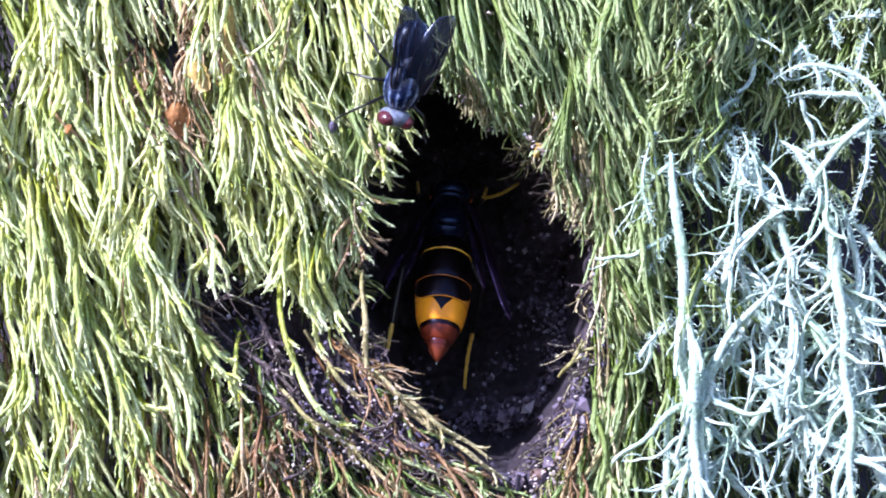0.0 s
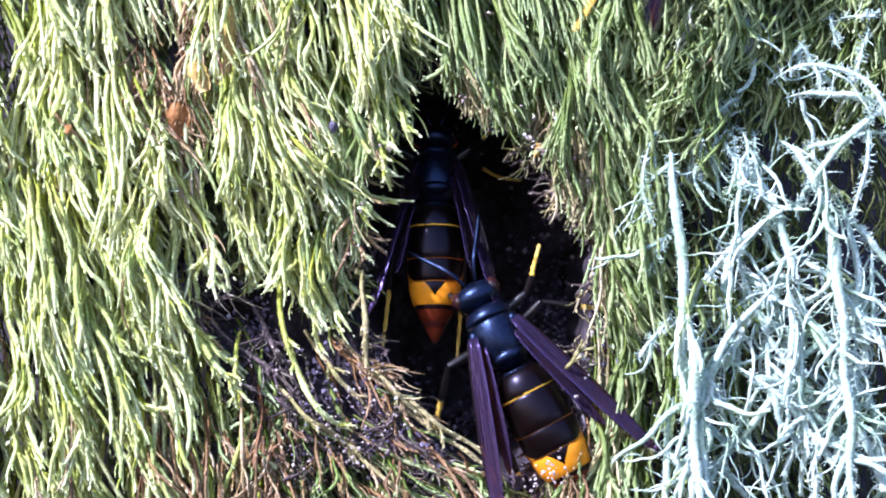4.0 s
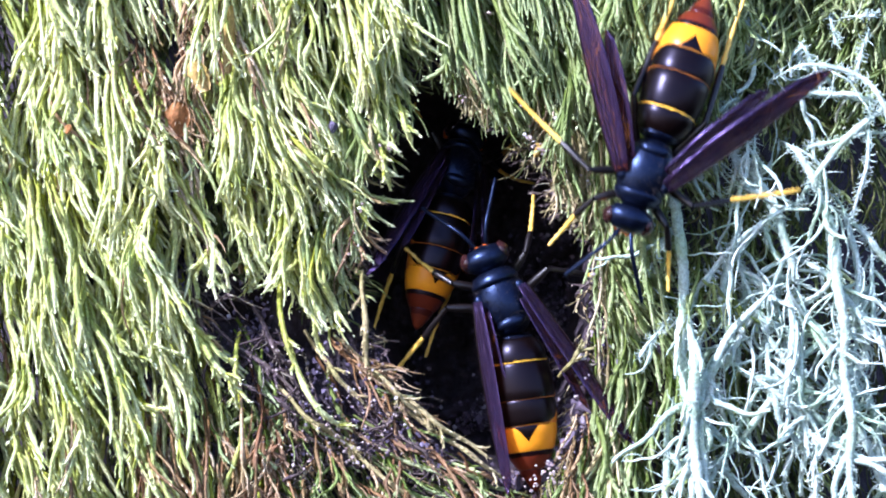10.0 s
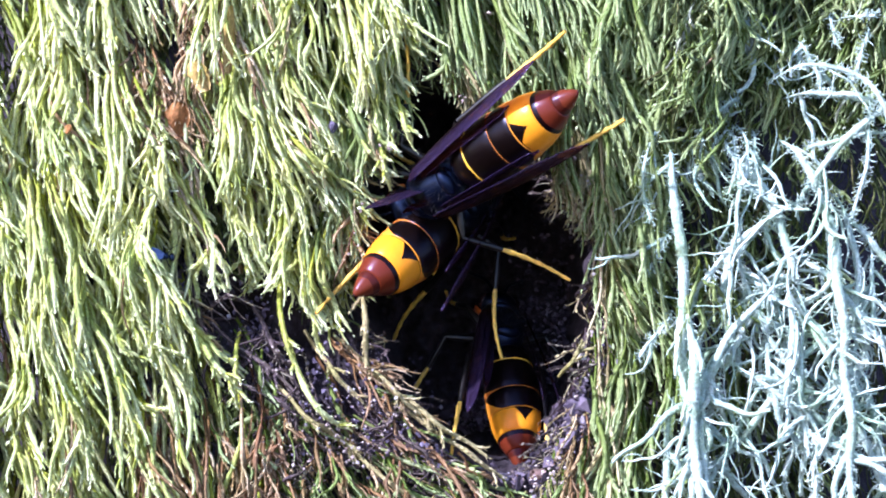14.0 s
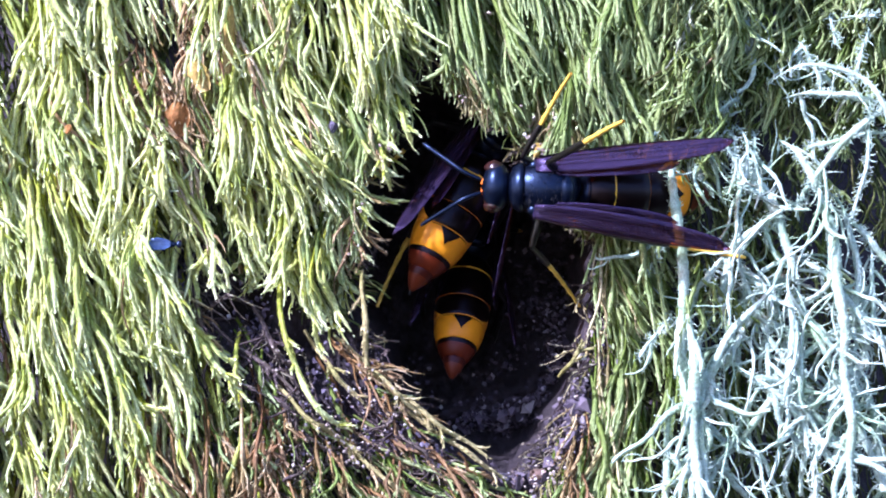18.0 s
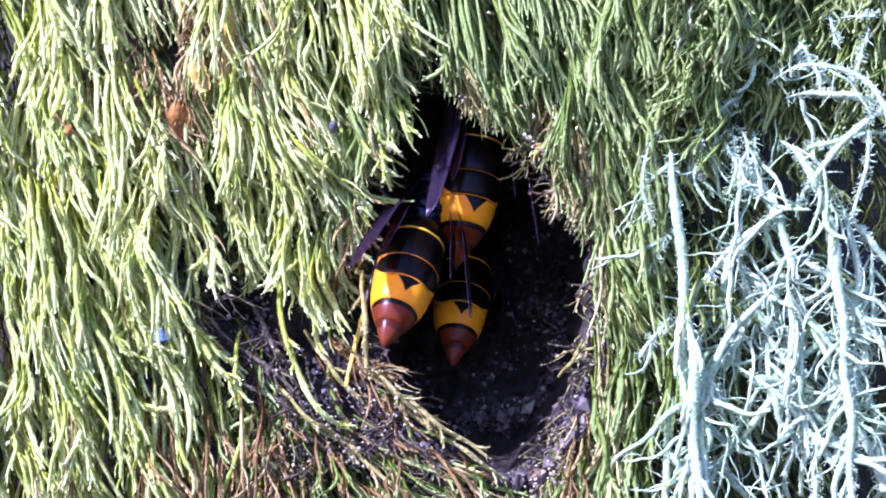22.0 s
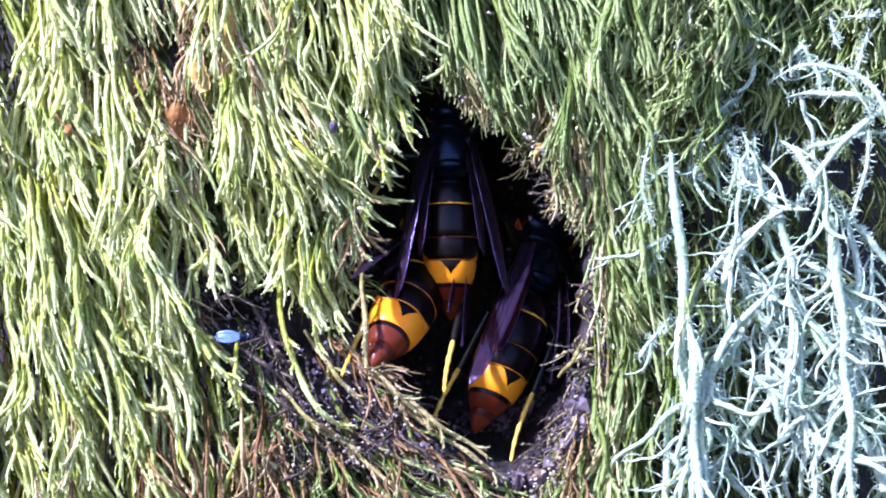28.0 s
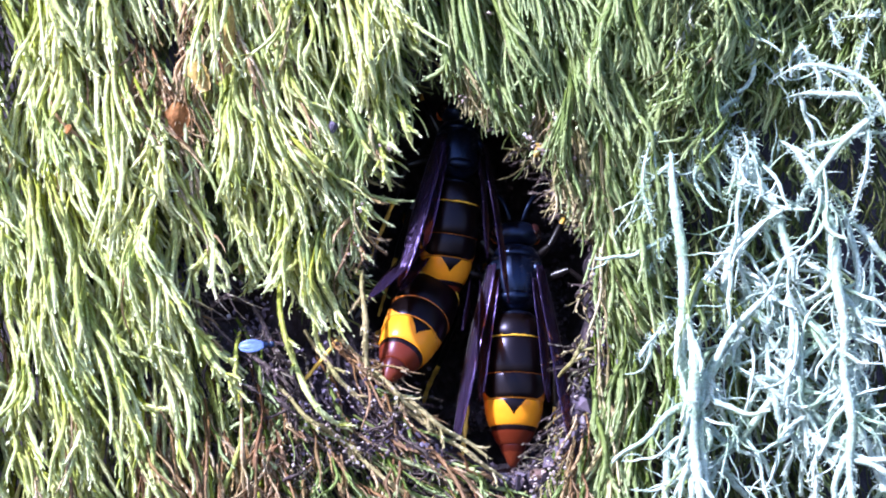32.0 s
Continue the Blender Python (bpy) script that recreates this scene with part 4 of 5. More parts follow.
def hornet(size):
    """A hornet seen from its back: y forward, z up, origin in the middle of the thorax. Returns the thing and its moving parts."""
    body = tagged(new("hornet"), "black hornet with an orange-banded abdomen and yellow feet", "hornet", "hornets at the hollow")
    body.scale = (size, size, size)
    thorax = part("thorax", egg("thorax", 3.4, -3.6, 2.65, 2.35, 0.0, 15, 0.42), M_BLACK, body)
    part("collar", lathe_mesh("collar", [(3.3, 1.1, 1.0, 0.2), (3.0, 1.9, 1.6, 0.15), (2.3, 2.35, 2.1, 0.1), (1.9, 2.4, 2.1, 0.05)]), M_BLACK, thorax)
    part("scutellum", egg("scutellum", -1.4, -3.0, 1.5, 0.75, 1.55, 9, 0.6), M_BLACK, thorax)
    for s in (-1, 1):
        part("wing_cap", egg("wing_cap", 1.5, 0.1, 0.55, 0.45, 1.2), M_BLACK, thorax).location = (s * 2.1 * MM, 0, 0)
    # short hair on the back
    m = 260
    a, yy = rng.uniform(-1.25, 1.25, m), rng.uniform(-2.9, 2.9, m)
    w = np.sqrt(np.clip(1 - (yy / 3.5) ** 2, 0.05, 1)) ** 1.1
    root = np.stack([2.5 * w * np.sin(a), yy, 2.25 * w * np.cos(a)], -1)
    way = root * np.array([1, 0.1, 1]) / 2.4 + rng.normal(0, 0.2, (m, 3))
    s = np.linspace(0, 1, 3)[None, :, None]
    hair = tubes((root[:, None, :] + way[:, None, :] * 0.62 * s) * MM, np.broadcast_to(np.array([0.022, 0.016, 0.006]) * MM, (m, 3)), 3)
    part("hair", joined("hair", [hair]), M_FUZZ, thorax)

    head = part("head", egg("head", 5.9, 3.1, 2.35, 1.75, 0.0, 11, 0.42), M_BLACK, body)
    part("face", egg("face", 5.9, 4.6, 1.5, 0.85, -1.2, 9, 0.5), M_FACE, head, "orange face plate")
    for s in (-1, 1):
        eye = part("eye", egg("eye", 5.75, 3.7, 0.75, 1.25, -0.1, 9, 0.6), M_EYE, head)
        eye.location = (s * 1.8 * MM, 0, 0)
        part("cheek", egg("cheek", 5.4, 3.8, 0.52, 1.0, -0.75, 9, 0.55), M_FACE, head, "red-orange cheek").location = (s * 1.95 * MM, 0, 0)
        jaw = part("jaw", egg("jaw", 6.05, 5.0, 0.5, 0.4, -1.75, 7, 0.5), M_FACE, head)
        jaw.location = (s * 0.4 * MM, 0, 0)
        pts = spline([(s * 0.6, 5.9, 0.6), (s * 1.3, 7.6, 0.9), (s * 2.6, 9.6, 0.0), (s * 3.9, 11.6, -0.9)], 14)
        part("antenna", rod("antenna", pts, [0.16] + [0.2] * 12 + [0.12]), M_BLACK, head)

    belly = part("abdomen", lathe_mesh("abdomen", [(-3.0, 0.5, 0.5, -0.3), (-3.5, 0.45, 0.45, -0.3), (-4.0, 0.8, 0.8, -0.2), (-4.3, 1.6, 1.5, -0.1), (-4.6, 2.0, 1.9, 0)]), M_BLACK, body)
    plates = ((M_T1, "black plate with a thin yellow hind band", [(-4.1, 0.92, 0.92, 0), (-4.5, 1.84, 1.75, 0), (-5.2, 2.48, 2.30, 0), (-6.1, 2.81, 2.58, 0), (-6.9, 2.91, 2.65, 0), (-7.05, 2.81, 2.58, 0)]),
              (M_T2, "brown-black plate with a thin orange hind edge", [(-6.7, 2.71, 2.50, 0), (-7.3, 2.94, 2.71, 0), (-8.4, 3.09, 2.83, 0), (-9.6, 3.15, 2.87, 0), (-10.5, 3.13, 2.85, 0), (-10.65, 3.02, 2.76, 0)]),
              (M_T3, "brown-black plate with orange flanks", [(-10.3, 2.94, 2.71, 0), (-10.9, 3.09, 2.83, 0), (-11.7, 3.09, 2.81, 0), (-12.5, 3.02, 2.74, 0), (-13.0, 2.94, 2.69, 0), (-13.12, 2.83, 2.59, 0)]),
              (M_T4, "bright orange plate with a dark notch", [(-12.8, 2.76, 2.53, 0), (-13.3, 2.89, 2.63, 0), (-14.0, 2.82, 2.56, 0), (-14.8, 2.63, 2.39, 0), (-15.5, 2.39, 2.19, 0), (-15.6, 2.30, 2.10, 0)]),
              (M_T5, "red-brown plate", [(-15.3, 2.23, 2.04, 0), (-15.7, 2.28, 2.08, 0), (-16.3, 2.02, 1.84, 0), (-16.9, 1.70, 1.56, 0), (-17.25, 1.47, 1.33, 0), (-17.32, 1.38, 1.27, 0)]),
              (M_T6, "rust-brown tip", [(-17.05, 1.33, 1.21, 0), (-17.5, 1.29, 1.18, 0), (-18.3, 0.95, 0.85, 0), (-19.0, 0.55, 0.50, 0), (-19.5, 0.17, 0.15, 0)]))
    for mat, label, rings in plates:
        # the abdomen droops towards its tip
        rings = [(y, a, b, -0.007 * min(0, y + 7) ** 2) for y, a, b, _ in rings]
        part("plate", lathe_mesh("plate", rings, 32), mat, belly, label)
    part("sting", rod("sting", [(0, -19.2, -1.04), (0, -19.9, -1.1)], [0.12, 0.03]), M_LEG, belly)

    fore, hind = blade("forewing", 19.0, 2.4), blade("hindwing", 12.5, 1.7, 0.4)
    wings = []
    for s in (-1, 1):
        pair = []
        for me, ln, wd, nm, at in ((fore, 19.0, 2.4, "forewing", (2.5, 0.9, 1.55)), (hind, 12.5, 1.7, "hindwing", (2.0, -0.4, 1.45))):
            w = part(nm, me if s == -1 else mirrored(me, nm), M_WING, body, "smoky violet-brown folded wing")
            veins(w, ln, wd, -s)
            w.location = (s * at[0] * MM, at[1] * MM, at[2] * MM)
            pair.append(w)
        wings.append((s, pair))

    legs = {}
    for key, hip, knee, ankle, toe, th in (("front", (1.3, 2.0, -1.7), (3.6, 4.0, -0.9), (4.5, 6.0, -2.3), (5.6, 9.6, -3.4), 0.40),
                                           ("middle", (1.6, 0.0, -1.8), (5.4, 1.0, -0.4), (8.4, -1.2, -2.0), (14.2, -5.2, -3.4), 0.40),
                                           ("rear", (1.4, -1.8, -1.8), (4.2, -6.2, 0.2), (4.9, -12.2, -1.8), (5.8, -19.6, -3.4), 0.44)):
        for s in (-1, 1):
            f = np.array((s, 1, 1))
            h = np.array(hip) * f
            bones = leg_bones((0, 0, 0), np.array(knee) * f - h, np.array(ankle) * f - h, np.array(toe) * f - h, th)
            leg = part("leg", bones[0], M_LEG, body)
            leg.location = Vector(h) * MM
            part("shin", bones[1], M_LEG, leg)
            part("foot", bones[2], M_TARSUS, leg, "bright yellow foot")
            legs[key, s] = leg, Vector(np.array(toe) * f - h) * MM
    return body, belly, head, wings, legs


def stance(u, v, heading, depth, tilt, roll):
    """Pose of an insect whose thorax lies at plan (u, v), depth mm into the trunk; heading: degrees from the right,
    counter-clockwise; tilt: head towards the camera; roll: its own right side down."""
    a = radians(heading)
    f, up = Vector((math.cos(a), 0, math.sin(a))), Vector((0, -1, 0))
    r = f.cross(up)
    m = Matrix((r, f, up)).transposed().to_4x4()
    return Matrix.Translation(spot(u, v, depth * MM)) @ m @ pose(0, 0, 0, tilt, 0, 0) @ pose(0, 0, 0, 0, roll, 0)


def fly():
    """A large bluish fly: y forward, z up."""
    body = tagged(new("fly"), "dark blue-grey bristly fly with maroon eyes on the moss", "fly")
    body.scale = (1.15, 1.15, 1.15)
    thorax = part("thorax", egg("thorax", 2.5, -2.3, 1.8, 1.65, 0, 13, 0.4), M_FLYBACK, body)
    part("scutellum", egg("scutellum", -1.3, -2.7, 1.0, 0.6, 1.05, 9, 0.5), M_DUST, thorax, "pale dusty hind shield")
    part("abdomen", egg("abdomen", -1.7, -6.0, 1.85, 1.5, -0.2, 13, 0.45), M_FLYBACK, body)
    head = part("head", egg("head", 3.9, 2.1, 1.55, 1.35, -0.1, 11, 0.4), M_DUST, body)
    for s in (-1, 1):
        part("eye", egg("eye", 4.0, 2.45, 0.78, 1.12, 0, 11, 0.5), M_FLYEYE, head, "maroon eye").location = (s * 0.92 * MM, 0, 0.12 * MM)
        me = blade("wing", 7.6, 2.9, 0.15)
        w = part("wing", me if s == -1 else mirrored(me, "wing"), M_CLEAR, body, "clear grey wing")
        veins(w, 7.6, 2.9, -s)
        w.location = (s * 1.2 * MM, 0.4 * MM, 1.3 * MM)
        w.rotation_euler = (radians(-4), 0, radians(s * 9))
        for y, dy in ((1.4, 2.6), (0.0, 0.2), (-1.0, -3.0)):
            h = np.array((s * 0.9, y, -1.2))
            for bone, nm, host in zip(leg_bones((0, 0, 0), (s * 1.9, dy * 0.4, 0.7), (s * 3.0, dy * 0.9, -0.7), (s * 3.7, dy * 1.4, -1.3), 0.16), ("leg", "shin", "foot"), (0, 1, 1)):
                if host == 0:
                    leg = part(nm, bone, M_LEG, body)
                    leg.location = Vector(h) * MM
                else:
                    part(nm, bone, M_LEG, leg)
    m = 90
    a, yy = rng.uniform(-1.3, 1.3, m), rng.uniform(-1.6, 2.0, m)
    root = np.stack([1.6 * np.sin(a) * 0.9, yy, 1.5 * np.cos(a) * 0.9], -1)
    s = np.linspace(0, 1, 3)[None, :, None]
    way = root * np.array([0.6, 0, 0.6]) + np.array([0, -0.6, 0])
    part("bristles", joined("bristles", [tubes((root[:, None, :] + way[:, None, :] * 0.8 * s) * MM, np.broadcast_to(np.array([0.03, 0.02, 0.006]) * MM, (m, 3)), 3)]), M_LEG, thorax)
    return body


def small_fly():
    body = tagged(new("small_fly"), "tiny dark fly with pale blue folded wings crawling over the moss", "fly")
    part("thorax", egg("thorax", 0.9, -0.5, 0.42, 0.4, 0, 9, 0.5), M_FLY, body)
    part("abdomen", egg("abdomen", -0.4, -1.7, 0.42, 0.35, 0, 9, 0.55), M_FLY, body)
    head = part("head", egg("head", 1.5, 0.8, 0.4, 0.34, 0, 9, 0.5), M_FLY, body)
    for s in (-1, 1):
        part("eye", egg("eye", 1.45, 0.95, 0.16, 0.25, 0, 7, 0.6), M_EYE, head).location = (s * 0.28 * MM, 0, 0)
        me = blade("wing", 2.6, 1.0, 0.05, 0.02)
        w = part("wing", me if s == -1 else mirrored(me, "wing"), M_BEETLE, body, "pale blue wing")
        w.location = (s * 0.16 * MM, 0.3 * MM, 0.42 * MM)
        w.rotation_euler = (0, 0, radians(-s * 4))
        for y, dy in ((0.6, 0.9), (0.1, 0.1), (-0.3, -1.0)):
            leg = part("leg", rod("leg", [(0, 0, 0), (s * 0.6, dy * 0.4, 0.25), (s * 1.0, dy, -0.35)], [0.06, 0.05, 0.03], 6), M_LEG, body)
            leg.location = (s * 0.3 * MM, y * MM, -0.2 * MM)
    return body


HORNETS = [hornet(0.97), hornet(1.08), hornet(1.08)]
FLY, SMALL = fly(), small_fly()
tagged(HORNETS[0][0], "black hornet with an orange-banded abdomen, deep in the hollow")
tagged(HORNETS[1][0], "black hornet with an orange-banded abdomen, crawling into the hollow")
tagged(HORNETS[2][0], "black hornet with an orange-banded abdomen and spread smoky wings")

# ---- what moves ----
# seconds, plan u, v of the thorax, heading, depth (mm), tilt, roll
INNER = ((0, 795, 387, 85, 17.6, -49, 0), (2, 794, 390, 84, 17.6, -49, 0), (2.6, 788, 374, 86, 16.4, -45, 0), (3, 768, 333, 90, 11, -24.5, 0), (3.5, 770, 315, 90, 11, -24.5, 0), (5.5, 771, 302, 89, 11.6, -25.9, 0),
         (6, 771, 300, 89, 11.6, -25.9, 0), (6.6, 778, 298, 87, 11.6, -25.9, 0), (7, 811, 298, 77, 12.7, -28.8, 12), (8, 808, 287, 80, 11, -24.5, 12), (9, 812, 294, 80, 12.7, -28.8, 12), (10, 809, 301, 75, 13.2, -30.2, 14),
         (11, 814, 286, 76, 17.6, -49, 20), (11.5, 820, 276, 76, 17.6, -49, 20), (12, 830, 270, 75, 14, -18, 10), (12.3, 830, 345, 80, 13, -12, 5), (12.45, 830, 400, 85, 10, -8, 0), (12.6, 860, 530, 100, 4, 0, 0),
         (12.7, 902, 633, 85, 23, -72, 20), (12.8, 909, 604, 97, 22.3, -68, 24), (13, 915, 577, 91, 19.2, -55, 26), (13.5, 890, 585, 96, 19.2, -55, 24), (14, 887, 585, 97, 18.7, -53, 24), (14.5, 883, 591, 104, 20.3, -59, 22),
         (15.5, 850, 420, 90, 14, -16, 12), (16.5, 842, 409, 85, 22.5, -48, 8), (17, 840, 408, 85, 22.5, -48, 8), (18, 836, 422, 83, 22.6, -49, 5), (19, 836, 418, 83, 22.6, -48, 5), (20, 838, 420, 85, 22.6, -49, 5),
         (21, 834, 412, 84, 22.6, -49, 5), (22, 832, 412, 84, 24, -54, 5), (24, 834, 412, 84, 24, -54, 5), (25, 838, 406, 87, 24, -56, 5), (25.5, 838, 406, 87, 24, -56, 5), (26.5, 832, 308, 90, 15.8, -43, 5),
         (27.5, 806, 267, 92, 9.8, -21.1, 4), (28, 795, 268, 91, 9.8, -21.1, 2), (29, 791, 266, 95, 9.8, -21.1, 0), (30, 809, 267, 90, 11.3, -24.8, 12), (31, 809, 270, 87, 11.8, -26, 14), (32, 811, 268, 87, 10.8, -23.6, 14))
SECOND = ((0, 1900, 300, 150, -18, 10, 0), (1, 1700, 250, 150, -18, 10, 0), (1.1, 1420, 190, 140, -16, 10, 0), (1.2, 1140, 140, 128, -14, 10, 0), (1.3, 1400, 150, 150, -16, 0, 20),
          (1.4, 1380, 335, 145, -16, 5, 10), (1.5, 1225, 385, 150, -14, 5, 0), (1.6, 985, 335, 150, -12, 10, 0), (1.7, 978, 490, 134, -10, 10, 0), (1.8, 986, 610, 126, -9, 8, 0),
          (1.9, 994, 705, 120, -8, 8, 0), (2, 975, 735, 112, -7, 6, 0), (2.2, 1010, 690, 112, -6, 4, 0), (2.5, 1035, 652, 112, -6, 2, 0), (2.8, 980, 625, 122, -5, 2, 0), (3, 945, 612, 130, -5, 0, 0),
          (3.5, 893, 632, 128, -3, 0, 0), (4.3, 880, 560, 110, 8, -14, 0), (5.5, 886, 476, 96, 18, -24, 0), (6, 884, 478, 95, 18, -24, 0), (7, 879, 482, 96, 18, -24, 0),
          (8, 870, 472, 98, 18, -24, 0), (9, 872, 468, 97, 18, -24, 0), (9.7, 872, 478, 100, 13, -16, 0), (10, 890, 535, 112, 4, -4, 0), (10.2, 880, 560, 115, 3, 0, 0),
          (10.35, 860, 650, 118, 1, 6, 0), (10.5, 852, 735, 98, -1, 6, 0), (10.6, 830, 655, 90, -2, 4, 0), (10.7, 834, 655, 90, -2, 4, 0), (10.8, 826, 712, 96, -2, 4, 0),
          (10.9, 860, 730, 80, -2, 4, 0), (11, 928, 665, 62, -2, 2, 0), (11.1, 890, 663, 72, -2, 0, 0), (11.2, 856, 660, 76, -3, 0, 0), (11.3, 775, 660, 96, -4, 0, 0), (11.4, 731, 655, 95, -5, 0, 0),
          (11.5, 677, 612, 97, -5, 0, 0), (11.6, 664, 565, 84, -5, 0, 0), (11.7, 654, 490, 68, -5, 0, 0), (11.8, 680, 428, 60, -5, 0, 0), (11.9, 692, 405, 44, -4, -2, 0),
          (12, 692, 395, 41, -4, -4, 0), (12.1, 722, 372, 34, -2, -8, 0), (12.3, 745, 362, 30, 0, -10, 0), (12.5, 785, 372, 24, 2, -14, 0), (12.8, 790, 372, 32, 4, -18, 0),
          (13, 859, 334, 41, 2.9, -34, 5), (13.6, 839, 353, 41, 8.2, -51, 5), (14, 825, 363, 41, 10.3, -59, 5), (14.5, 820, 359, 44, 10.5, -60, 5), (15.5, 795, 351, 59, 10.3, -59, 6),
          (16.5, 782, 345, 69, 8.2, -51, 10), (17, 795, 341, 69, 13.6, -36, 10), (17.3, 819, 307, 76, 13.6, -36, 12), (17.6, 853, 249, 71, 14.9, -40, 16), (18, 873, 234, 68, 12.9, -34, 18),
          (18.5, 871, 231, 69, 12.9, -34, 18), (19, 851, 230, 78, 12.9, -34, 22), (19.6, 857, 246, 89, 12.9, -34, 22), (20, 837, 214, 93, 12.9, -34, 22), (21, 853, 204, 88, 12.9, -34, 22),
          (21.6, 853, 176, 88, 12.9, -34, 22), (22, 849, 160, 89, 12.9, -34, 22), (23, 849, 164, 87, 12.9, -34, 22), (24, 844, 158, 94, 12.9, -34, 18), (24.6, 849, 181, 89, 12.9, -34, 18),
          (25, 844, 210, 86, 12.9, -34, 20), (25.2, 839, 208, 87, 12.9, -34, 18), (25.4, 861, 300, 77, 12.9, -34, 8), (25.5, 832, 379, 71, 13.9, -37, 0), (26.2, 860, 400, 68, 2, -6, 8),
          (27.5, 942, 452, 73, 16.9, -34, 30), (27.7, 946, 464, 70, 16.9, -34, 32), (28, 947, 471, 79, 16.9, -34, 32), (29, 948, 463, 84, 16.9, -34, 28), (29.6, 930, 460, 86, 16.9, -34, 12),
          (30, 923, 460, 86, 16.9, -34, 4), (30.5, 927, 460, 87, 16.9, -34, 12), (31, 943, 464, 89, 18.6, -39, 24), (31.4, 914, 490, 90, 15, -30, 10), (31.7, 911, 494, 90, 11, -21, 3), (32, 912, 494, 89, 9, -17, 0))
